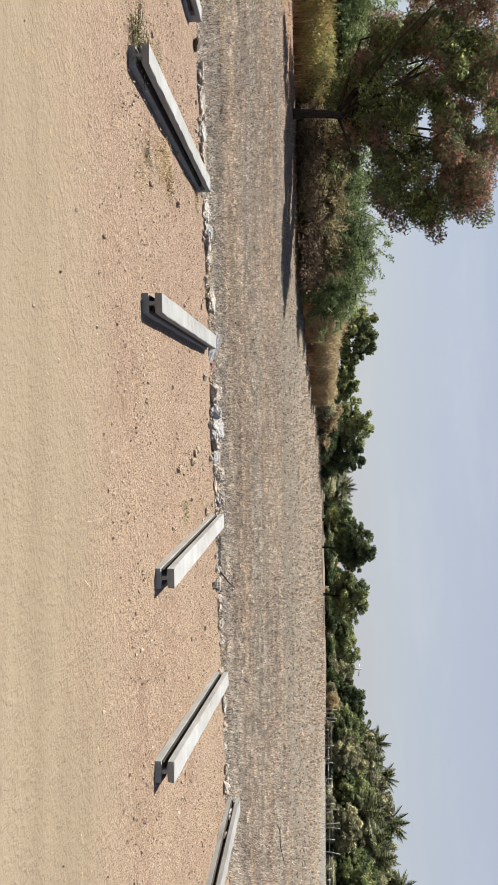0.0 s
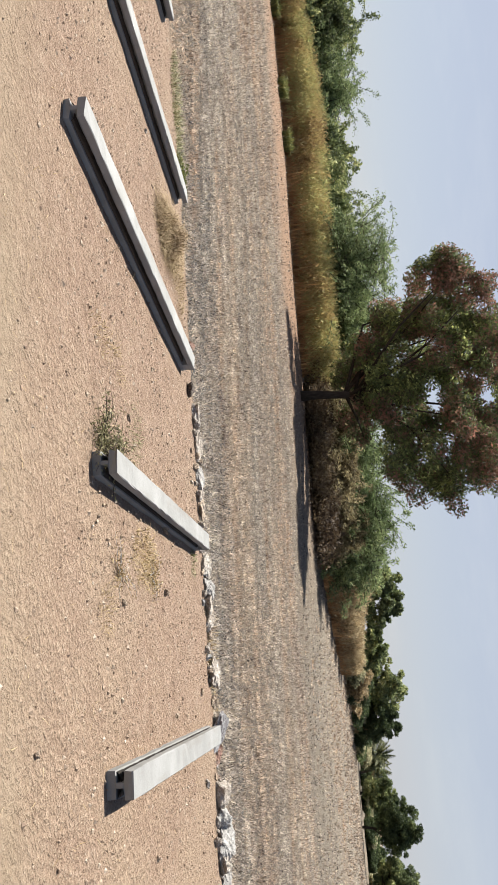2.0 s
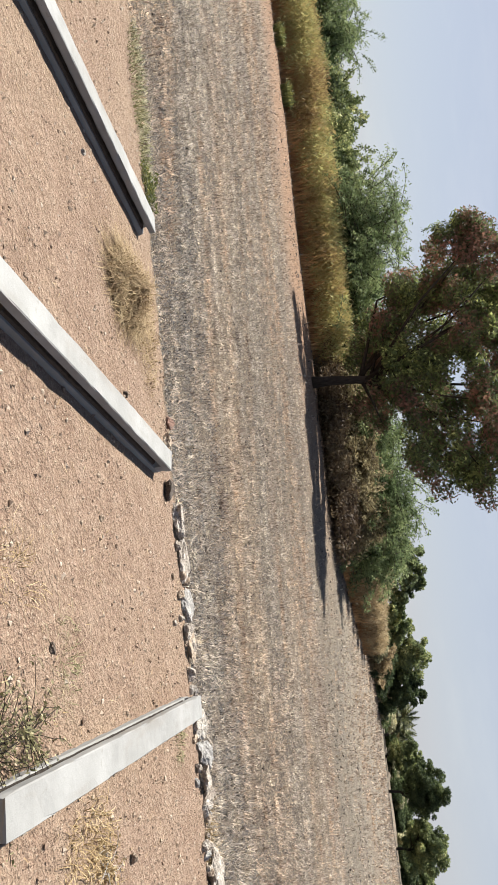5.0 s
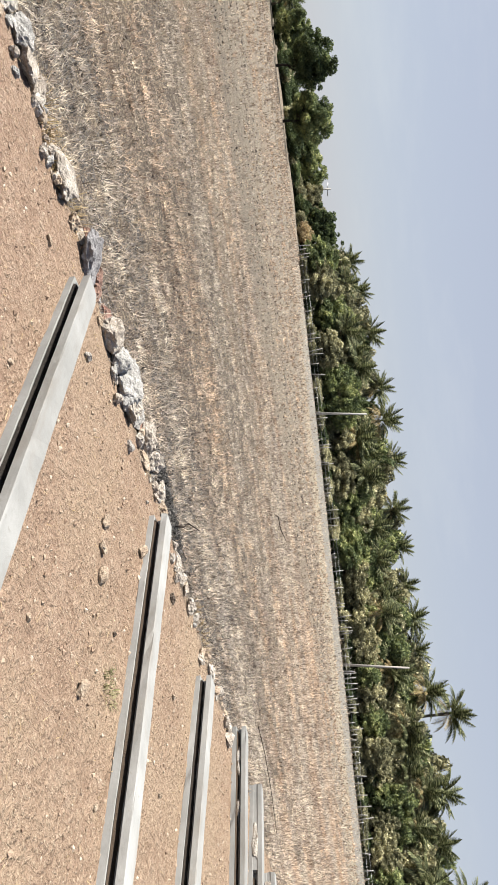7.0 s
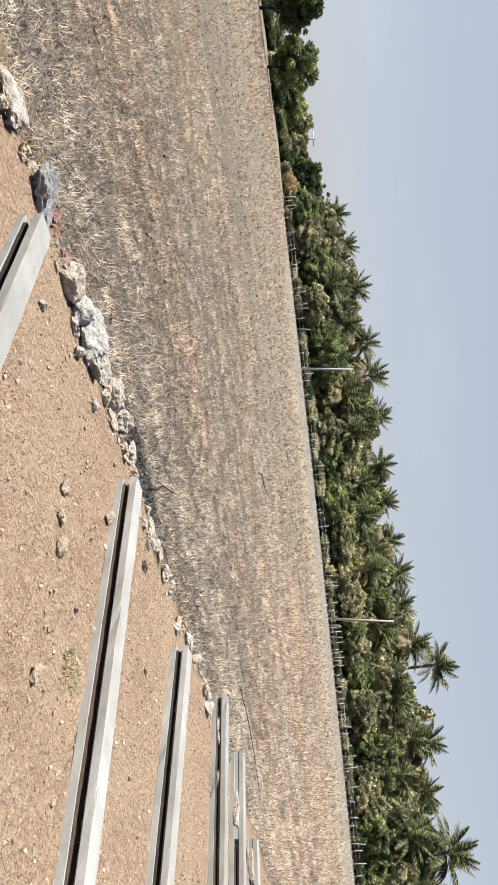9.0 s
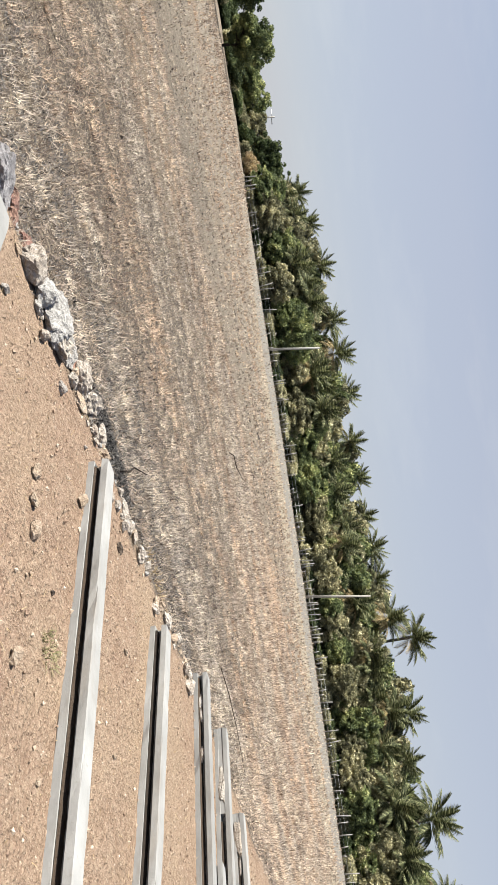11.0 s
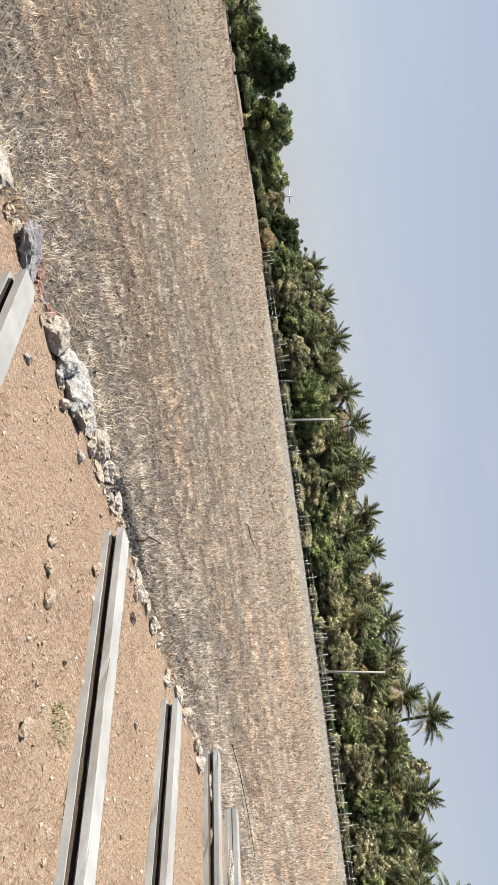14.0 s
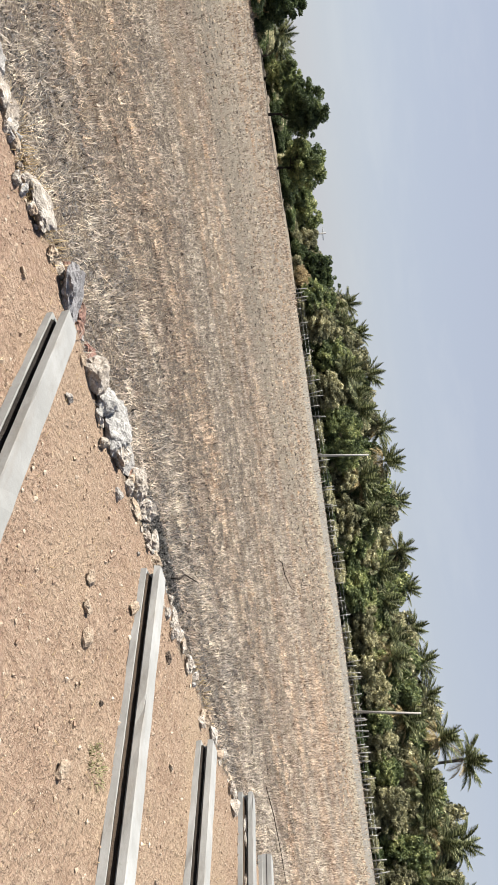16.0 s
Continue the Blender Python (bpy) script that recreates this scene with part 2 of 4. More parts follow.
def blade_material(name, stops, through=0.25, patch_scale=0.0, gain=1.0, wash=()):
    """Leaves and straw: each piece of the mesh takes its own tint, light shines through a little."""
    m, t, p = material(name, 0.7, 0.2)
    geo = t.nodes.new("ShaderNodeNewGeometry")
    fac = geo.outputs["Random Per Island"]
    if patch_scale:
        spot = grain(t, coords(t), patch_scale, 2.0)
        fac = math_node(t, "ADD", math_node(t, "MULTIPLY", fac, 0.55), math_node(t, "MULTIPLY", span(t, spot, 0.36, 0.64), 0.45))
    col = ramp(t, fac, [(at, tuple(gain * v for v in c)) for at, c in stops])
    for scale, stretch, low, high, tint in wash:  # broad stretches of another colour
        field_spot = grain(t, coords(t, stretch, turn=-11.6), scale, 4.0, 0.65)
        col = mix(t, span(t, field_spot, low, high), col, mix(t, 1.0, col, tint, "MULTIPLY"))
    t.links.new(col, p.inputs["Base Color"])
    glow = t.nodes.new("ShaderNodeBsdfTranslucent")
    t.links.new(col, glow.inputs[0])
    mixer = t.nodes.new("ShaderNodeMixShader")
    mixer.inputs[0].default_value = through
    t.links.new(p.outputs[0], mixer.inputs[1])
    t.links.new(glow.outputs[0], mixer.inputs[2])
    t.links.new(mixer.outputs[0], t.nodes["Material Output"].inputs[0])
    return m


def bark_material(name, low, high):
    m, t, p = material(name, 0.95, 0.15)
    a = grain(t, coords(t, (1, 1, 0.25), False), 14.0, 5.0)
    t.links.new(ramp(t, a, [(0.3, low), (0.7, high)]), p.inputs["Base Color"])
    bump(t, p, a, 0.8, 0.03)
    return m


GROUND = ground_material()
CONCRETE = concrete_material()
MORTAR = stone_material("crumbled_mortar", (0.34, 0.308, 0.267), (0.47, 0.437, 0.397), (0.203, 0.178, 0.154))
PALE_STONE = stone_material("pale_limestone", (0.267, 0.236, 0.2), (0.4, 0.363, 0.32), (0.519, 0.483, 0.436))
GREY_STONE = stone_material("blue_grey_stone", (0.23, 0.225, 0.215), (0.36, 0.35, 0.335), (0.47, 0.45, 0.42))
SLATE = stone_material("blue_grey_slab", (0.15, 0.155, 0.168), (0.24, 0.245, 0.262), (0.34, 0.34, 0.35))
RED_STONE = stone_material("red_brown_stone", (0.17, 0.088, 0.07), (0.27, 0.16, 0.125), (0.33, 0.24, 0.2))
TAN_STONE = stone_material("tan_murram_stone", (0.28, 0.21, 0.15), (0.39, 0.315, 0.24), (0.43, 0.37, 0.295))
DARK_STONE = stone_material("dark_stone", (0.042, 0.033, 0.027), (0.09, 0.072, 0.06), (0.12, 0.096, 0.078))
# near-black colour that paints the shade inside the post grooves
GROOVE_SHADE = stone_material("groove_shade_dark", (0.010, 0.008, 0.0065), (0.018, 0.0145, 0.012), (0.028, 0.022, 0.018))
STRAW = blade_material("dry_straw", [(0.0, (0.088, 0.075, 0.067)), (0.35, (0.187, 0.16, 0.135)), (0.65, (0.277, 0.236, 0.188)), (0.9, (0.342, 0.296, 0.232)), (1.0, (0.44, 0.395, 0.315))], 0.12, 6.0, gain=1.92, wash=(
    (0.3, (0.5, 1.2, 1), 0.46, 0.60, (1.04, 0.96, 0.905)), (0.55, (0.5, 1.2, 1), 0.52, 0.38, (0.76, 0.76, 0.78)),
    (1.0, (0.22, 2.4, 1), 0.49, 0.40, (0.68, 0.67, 0.67)), (2.4, (0.9, 1.5, 1), 0.50, 0.38, (0.52, 0.47, 0.45)), (0.7, (0.12, 1.5, 1), 0.5, 0.6, (1.05, 0.93, 0.84)), (2.4, (1.0, 1.3, 1), 0.54, 0.64, (1.35, 1.32, 1.25))))
DRY_GRASS = blade_material("dry_yellow_grass", [(0.0, (0.207, 0.134, 0.062)), (0.5, (0.37, 0.268, 0.138)), (1.0, (0.502, 0.395, 0.235))], 0.2)
DRY_MAT = blade_material("matted_brown_grass", [(0.0, (0.11, 0.066, 0.03)), (0.5, (0.26, 0.178, 0.092)), (1.0, (0.46, 0.36, 0.215))], 0.15, 5.0)
GREEN_WEED = blade_material("dusty_green_weed", [(0.0, (0.11, 0.108, 0.048)), (0.5, (0.24, 0.222, 0.112)), (1.0, (0.41, 0.365, 0.22))], 0.2)
FRESH_WEED = blade_material("fresh_green_weed", [(0.0, (0.08, 0.095, 0.035)), (0.6, (0.17, 0.18, 0.062)), (1.0, (0.32, 0.295, 0.1))], 0.25)
ASH = blade_material("charred_litter", [(0.0, (0.012, 0.0108, 0.0096)), (0.7, (0.036, 0.033, 0.03)), (1.0, (0.168, 0.156, 0.144))], 0.0)
BIG_LEAF = blade_material("dark_mixed_foliage", [(0.0, (0.09, 0.042, 0.03)), (0.34, (0.051, 0.033, 0.0228)), (0.47, (0.018, 0.0216, 0.0108)), (0.66, (0.0348, 0.0432, 0.0168)), (0.88, (0.066, 0.075, 0.027)), (1.0, (0.18, 0.186, 0.072))], 0.35, 0.5, gain=4.4)
ACACIA_LEAF = blade_material("feathery_green_foliage", [(0.0, (0.018, 0.027, 0.012)), (0.5, (0.0468, 0.06, 0.027)), (0.85, (0.078, 0.093, 0.042)), (1.0, (0.132, 0.144, 0.072))], 0.4, 0.7, gain=3.7)
GOLD_LEAF = blade_material("golden_dry_foliage", [(0.0, (0.075, 0.047, 0.023)), (0.35, (0.125, 0.092, 0.042)), (0.65, (0.138, 0.118, 0.05)), (0.85, (0.118, 0.12, 0.05)), (1.0, (0.19, 0.165, 0.08))], 0.35, 0.5, gain=2.9)
# dry brown, darkened to carry the shade beneath the big tree
BROWN_SHADE_LEAF = blade_material("brown_foliage_shaded", [(0.0, (0.03, 0.021, 0.015)), (0.5, (0.08, 0.055, 0.034)), (1.0, (0.18, 0.135, 0.08))], 0.25, 0.5, gain=1.2)
RUST_LEAF = blade_material("tan_dry_foliage", [(0.0, (0.051, 0.036, 0.021)), (0.5, (0.126, 0.096, 0.054)), (1.0, (0.216, 0.18, 0.114))], 0.3, 0.4, gain=3.05)
OLIVE_LEAF = blade_material("olive_brown_foliage", [(0.0, (0.06, 0.045, 0.025)), (0.5, (0.19, 0.155, 0.085)), (1.0, (0.36, 0.31, 0.18))], 0.4, 0.8, gain=1.3)
DARK_LEAF = blade_material("deep_green_foliage", [(0.0, (0.0084, 0.012, 0.006)), (0.5, (0.0204, 0.0276, 0.012)), (0.85, (0.042, 0.0528, 0.021)), (1.0, (0.108, 0.12, 0.048))], 0.3, 0.6, gain=3.1)
MID_LEAF = blade_material("mid_green_foliage", [(0.0, (0.0108, 0.0144, 0.0072)), (0.4, (0.03, 0.0372, 0.0168)), (0.75, (0.069, 0.0768, 0.0312)), (1.0, (0.174, 0.168, 0.084))], 0.35, 0.5, gain=4.1)
DUSTY_LEAF = blade_material("dusty_olive_foliage", [(0.0, (0.015, 0.015, 0.0096)), (0.4, (0.054, 0.0528, 0.03)), (0.75, (0.114, 0.105, 0.063)), (1.0, (0.24, 0.222, 0.144))], 0.35, 0.5, gain=3.7)
PALM_GREEN = blade_material("palm_green_frond", [(0.0, (0.014, 0.017, 0.008)), (0.55, (0.036, 0.041, 0.018)), (0.85, (0.08, 0.084, 0.04)), (1.0, (0.17, 0.165, 0.09))], 0.3, 0.0, gain=2.25)
PALM_DRY = blade_material("palm_dry_frond", [(0.0, (0.096, 0.066, 0.03)), (0.6, (0.18, 0.141, 0.066)), (1.0, (0.252, 0.21, 0.12))], 0.35, 0.0, gain=2.06)
SCORCHED = blade_material("scorched_stems", [(0.0, (0.07, 0.035, 0.016)), (0.5, (0.17, 0.095, 0.042)), (1.0, (0.30, 0.19, 0.095))], 0.15, 0.6, gain=2.7)
BARK = bark_material("dark_bark", (0.021, 0.0156, 0.012), (0.054, 0.042, 0.033))
PALM_BARK = bark_material("grey_palm_bark", (0.072, 0.06, 0.048), (0.156, 0.132, 0.108))
WEATHERED = bark_material("weathered_post_wood", (0.24, 0.225, 0.21), (0.42, 0.40, 0.375))
TWIG = bark_material("blackened_twig", (0.015, 0.012, 0.0096), (0.036, 0.027, 0.021))
POLE_PAINT = stone_material("pale_cement_pole", (0.3, 0.294, 0.282), (0.396, 0.39, 0.372), (0.42, 0.414, 0.402))
STEEL, _t, _p = material("dull_galvanised_steel", 0.5, 0.5)
_p.inputs["Base Color"].default_value, _p.inputs["Metallic"].default_value = (0.35, 0.35, 0.36, 1), 0.8


# ---- the lie of the land ----
def ease(v):
    v = np.clip(v, 0, 1)
    return v * v * (3 - 2 * v)


def edge_y(x):
    """The straight line of stones between the soil and the field."""
    return 11.82 + 0.205 * np.asarray(x, float)


def pad_z(x, y):
    """The graded earth on which the posts lie: it falls slightly towards the field."""
    x, y = np.clip(np.asarray(x, float), -25, 12), np.clip(np.asarray(y, float), -4, 16)
    return 0.01886 * x - 0.01544 * y


def field_z(x, y):
    return -0.32 + 0.36 * ease((-np.asarray(x) - 6) / 9) * ease((np.asarray(y) - 14) / 12)


def land(x, y):
    x, y = np.asarray(x, float), np.asarray(y, float)
    past = y - edge_y(x)
    w = ease(past / 3.0)
    return (1 - w) * (pad_z(x, y) - 0.05 * ease((past + 0.02) / 0.25)) + w * field_z(x, y)


def z_at(x, y):
    return float(land(x, y))


# ---- building helpers ----
def mesh_of(name, verts, faces, mat, smooth=False):
    me = bpy.data.meshes.new(name)
    me.from_pydata([tuple(v) for v in verts], [], faces)
    me.materials.append(mat)
    if smooth:
        me.polygons.foreach_set("use_smooth", [True] * len(me.polygons))
    me.update()
    return me


def bulk_mesh(name, verts, per_face, mat):
    """A mesh of many loose faces, each of per_face corners, from one array of corners."""
    verts = np.asarray(verts, np.float32).reshape(-1, 3)
    n = len(verts)
    me = bpy.data.meshes.new(name)
    me.vertices.add(n)
    me.vertices.foreach_set("co", verts.ravel())
    me.loops.add(n)
    me.loops.foreach_set("vertex_index", np.arange(n, dtype=np.int32))
    me.polygons.add(n // per_face)
    me.polygons.foreach_set("loop_start", np.arange(0, n, per_face, dtype=np.int32))
    me.update(calc_edges=True)
    me.validate()
    me.materials.append(mat)
    return me


def thing(name, label, category, group="", kind="", at=(0, 0, 0), mesh=None):
    ob = new(name, mesh)
    ob.location = at
    return tagged(ob, label, category, group, kind)


def part(name, me, parent, label=""):
    ob = new(name, me)
    ob.parent = parent
    return tagged(ob, label)


def tube(path, radii, sides=7):
    """Corners and faces of a tapered tube along a path, closed at both ends."""
    verts, faces = [], []
    for i, (c, r) in enumerate(zip(path, radii)):
        c = Vector(c)
        d = (Vector(path[min(i + 1, len(path) - 1)]) - Vector(path[max(i - 1, 0)])).normalized()
        u = d.cross(Vector((0.31, 0.87, 0.38))).normalized()
        w = d.cross(u)
        for k in range(sides):
            a = 2 * math.pi * k / sides
            verts.append(c + r * (u * math.cos(a) + w * math.sin(a)))
    for i in range(len(path) - 1):
        for k in range(sides):
            k2 = (k + 1) % sides
            faces.append((i * sides + k, i * sides + k2, (i + 1) * sides + k2, (i + 1) * sides + k))
    faces.append(tuple(range(sides))[::-1])
    faces.append(tuple(range((len(path) - 1) * sides, len(path) * sides)))
    return verts, faces


def tubes_mesh(name, pieces, mat, sides=7):
    verts, faces = [], []
    for path, radii in pieces:
        v, f = tube(path, radii, sides)
        faces += [tuple(i + len(verts) for i in face) for face in f]
        verts += v
    return mesh_of(name, verts, faces, mat, True)


def leaf_quads(rng, centres, size, spread=0.35, flat=0.0):
    """Pointed four-cornered leaves of uneven size, turned every way round the given points."""
    n = len(centres)
    a = rng.normal(size=(n, 3))
    a[:, 2] *= 1 - flat
    a /= np.linalg.norm(a, axis=1, keepdims=True)
    b = rng.normal(size=(n, 3))
    b -= (a * b).sum(1, keepdims=True) * a
    b /= np.linalg.norm(b, axis=1, keepdims=True)
    s = size * rng.uniform(0.6, 1.4, (n, 1))
    a, b = a * s, b * s * spread
    return np.stack([centres - a, centres - 0.1 * a + b, centres + a, centres - 0.1 * a - b], 1)


def tree(name, label, category, seed, height, crown, clumps, leaves, leaf_size, leaf_mat, trunk_r, lean=(0, 0), low=0.25, group="", fork=0.3, shell=0.45, clump_r=0.22, spread=0.4, lobes=()):
    """A trunk that forks into limbs, each ending in a clump of leaves. crown: centre (x, y, z) and half sizes of the leafy body."""
    rng = np.random.default_rng(seed)
    (cx, cy, cz), (rx, ry, rz) = crown
    ob = thing(name, label, category, group)
    centres, radii = [], []
    while len(centres) < clumps:
        d = rng.normal(size=3)
        d /= np.linalg.norm(d)
        r = rng.uniform(shell, 1.0) ** 0.6
        c = np.array([cx, cy, cz]) + d * r * np.array([rx, ry, rz]) * rng.uniform(0.72, 1.0)
        if c[2] < low:
            continue
        centres.append(c)
        radii.append(clump_r * rng.uniform(0.55, 1.35))
    for x, y, z, r in lobes:
        for _ in range(9):
            centres.append(np.array([x, y, z]) + rng.normal(size=3) * r * 0.45)
            radii.append(clump_r * rng.uniform(0.6, 1.0))
    top = np.array([lean[0], lean[1], height * fork])
    trunk = [(0, 0, -0.15), (0.15 * lean[0], 0.15 * lean[1], 0.3 * top[2]), (0.6 * lean[0], 0.6 * lean[1], 0.7 * top[2]), tuple(top)]
    pieces = [(trunk, [trunk_r * 1.35, trunk_r, trunk_r * 0.85, trunk_r * 0.8])]
    for c in centres[: min(len(centres), 15)] + centres[clumps::9]:
        bend = top + (c - top) * 0.5 + rng.normal(size=3) * 0.08 * height * np.array([1, 1, 0.4])
        pieces.append(([tuple(top - np.array([0, 0, rng.uniform(0, 0.35) * top[2]])), tuple(bend), tuple(c)], [trunk_r * 0.45, trunk_r * 0.24, trunk_r * 0.06]))
    part("trunk", tubes_mesh(name + "_wood", pieces, BARK), ob)
    weight = np.array(radii) ** 2
    pick = rng.choice(len(centres), leaves, p=weight / weight.sum())
    d = rng.normal(size=(leaves, 3))
    d /= np.linalg.norm(d, axis=1, keepdims=True)
    rad = np.array(radii)[pick][:, None] * rng.uniform(0.15, 1.0, (leaves, 1)) ** 0.5
    scale = np.array([rx, ry, (rx + rz) / 2])
    where = np.array(centres)[pick] + d * rad * scale * np.array([1, 1, 0.8])
    where[:, 2] = np.maximum(where[:, 2], low * 0.6 + 0.02)
    part("crown", bulk_mesh(name + "_leaves", leaf_quads(rng, where, leaf_size, spread), 4, leaf_mat), ob)
    return ob


def strand_bush(label, seed, h, r, mat, leaf, spread):
    """A thorn bush of many thin arching twigs set with fine leaves; some twigs reach far out of the crown."""
    rng = np.random.default_rng(seed)
    ob = thing("thicket_bush", label, "bush", "thicket round the big tree")
    n, per = 520, 80
    d = rng.normal(size=(n, 3))
    d[:, 2] = np.abs(d[:, 2]) * 1.1 - 0.25
    d /= np.linalg.norm(d, axis=1, keepdims=True)
    size = np.array([r, r, h * 0.5])
    start = np.array([0, 0, h * 0.42]) + rng.normal(size=(n, 3)) * size * 0.3
    reach = rng.uniform(0.35, 0.75, n) * np.where(rng.random(n) < 0.14, 1.32, 1.0)
    sag = rng.uniform(0.1, 0.5, n) * reach * h * 0.4

    def along(f):
        p = start[:, None, :] + d[:, None, :] * (reach[:, None] * f)[..., None] * size
        p[..., 2] -= sag[:, None] * f ** 2.5
        return p

    f = rng.uniform(0.1, 1.0, (n, per))
    where = (along(f) + rng.normal(size=(n, per, 3)) * 0.075).reshape(-1, 3)
    where[:, 2] = np.maximum(where[:, 2], 0.05)
    ends = along(np.broadcast_to(np.linspace(0, 1, 4), (n, 4)))
    pieces = [([(0, 0, -0.1), tuple(0.4 * ends[k, 0]), tuple(ends[k, 0])], [0.05, 0.035, 0.02]) for k in range(9)]
    pieces += [([tuple(p) for p in ends[k]], [0.016, 0.012, 0.009, 0.005]) for k in range(n)]
    part("trunk", tubes_mesh("thicket_bush_wood", pieces, BARK, 4), ob)
    part("crown", bulk_mesh("thicket_bush_leaves", leaf_quads(rng, where, leaf, spread), 4, mat), ob)
    return ob


def plume_bush(name, label, group, seed, h, rx, ry, mat, stem_mat):
    """Tall dry growth: bare stems below, a soft uneven mass of fine upright plumes above."""
    rng = np.random.default_rng(seed)
    ob = thing(name, label, "bush", group)

    def roots(n):
        a, q = rng.uniform(0, 2 * math.pi, n), np.sqrt(rng.uniform(0, 1, n))
        x, y = rx * q * np.cos(a), ry * q * np.sin(a)
        lift = 0.86 + 0.05 * np.sin(x * 2.3 + seed) * np.cos(y * 2.9 + seed) + 0.04 * np.sin(x * 5.1 + 2 * seed) + 0.06 * rng.normal(size=n)
        return np.stack([x, y, 0 * x], 1), h * lift * (1 - 0.22 * q ** 4)

    base, top = roots(2800)
    tilt = rng.normal(size=(2800, 3)) * 0.22
    tilt[:, 2] = 1
    tip = base + tilt * (top * rng.uniform(0.35, 0.8, 2800))[:, None]
    side = rng.normal(size=(2800, 3)) * np.array([0.009, 0.009, 0])
    tagged(part("stalk", bulk_mesh(name + "_stalk", np.stack([base - side, base + side, tip], 1), 3, stem_mat), ob, "scorched brown stalks"), kind="stuff")
    base, top = roots(34000)
    f = rng.uniform(0, 1, 34000) ** 0.75
    c = base + rng.normal(size=(34000, 3)) * 0.06
    c[:, 2] = np.maximum(0.1, top * (0.16 + 0.84 * f) + rng.normal(size=34000) * 0.05)
    a = rng.normal(size=(34000, 3)) * 0.55
    a[:, 2] = 1
    a *= (0.055 * rng.uniform(0.5, 1.5, 34000))[:, None]
    b = np.cross(a, rng.normal(size=(34000, 3))) * 0.16
    tagged(part("plume", bulk_mesh(name + "_plume", np.stack([c - a, c + b, c + a, c - b], 1), 4, mat), ob), kind="stuff")
    return ob


def blade_tuft(seed, blades, radius, height, width, droop=0.5, squash=(1, 1), mess=0.9, pile=0.0):
    """Bent grass blades that rise from a patch; three joined pieces each."""
    rng = np.random.default_rng(seed)
    verts, faces = [], []
    for _ in range(blades):
        a, r = rng.uniform(0, 2 * math.pi), radius * rng.uniform(0, 1) ** 0.6
        base = np.array([math.cos(a) * r * squash[0], math.sin(a) * r * squash[1], -0.01 + pile * rng.random() * (1 - r / radius)])
        turn = a + rng.normal() * mess
        out = np.array([math.cos(turn), math.sin(turn), 0])
        h, w = height * rng.uniform(0.35, 1.1), width * rng.uniform(0.6, 1.3)
        side = np.array([-out[1], out[0], 0]) * w
        n = len(verts)
        bend = droop * rng.uniform(0.3, 1.5)
        for k, f in enumerate((0.0, 0.4, 0.75)):
            c = base + out * h * bend * f * f + np.array([0, 0, h * (f - 0.35 * bend * f * f)])
            verts += [c - side * (1 - 0.6 * f), c + side * (1 - 0.6 * f)]
        verts.append(base + out * h * bend + np.array([0, 0, h * max(0.15, 1 - 0.6 * bend)]))
        faces += [(n, n + 1, n + 3, n + 2), (n + 2, n + 3, n + 5, n + 4), (n + 4, n + 5, n + 6)]
    return verts, faces


# ---- ground ----
def steps(inner, step, outer, growth=1.22):
    low, high = inner
    mid = list(np.arange(low, high + 1e-6, step))
    for sign, start, end in ((-1, low, outer[0]), (1, high, outer[1])):
        d, v, some = step, start, []
        while abs(v) < abs(end):
            d *= growth
            v += sign * d
            some.append(v)
        mid = some[::-1] + mid if sign < 0 else mid + some
    return np.array(mid)


def build_ground():
    xs, ys = steps((-15, 9), 0.11, (-1800, 1800)), steps((-1, 18), 0.11, (-600, 2200), 1.18)
    gx, gy = np.meshgrid(xs, ys)
    gz = land(gx, gy)
    near = (gx > -17) & (gx < 12) & (gy > -2) & (gy < 30)
    for j, i in np.argwhere(near):
        x, y = gx[j, i], gy[j, i]
        rough = 0.010 if y < edge_y(x) else 0.034
        gz[j, i] += rough * noise.noise((x * 3.1, y * 3.1, 0)) + 0.012 * noise.noise((x * 0.9, y * 0.9, 5)) + 0.5 * rough * noise.noise((x * 8, y * 8, 9))
    verts = np.stack([gx, gy, gz], -1).reshape(-1, 3)
    w = len(xs)
    j, i = np.meshgrid(np.arange(len(ys) - 1), np.arange(w - 1), indexing="ij")
    k = (j * w + i).ravel()
    faces = np.stack([k, k + 1, k + w + 1, k + w], 1).tolist()
    return thing("ground", "red-brown graded soil pad falling to a dry stubble field", "ground", kind="structure", mesh=mesh_of("ground", verts, faces, GROUND, True))


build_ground()


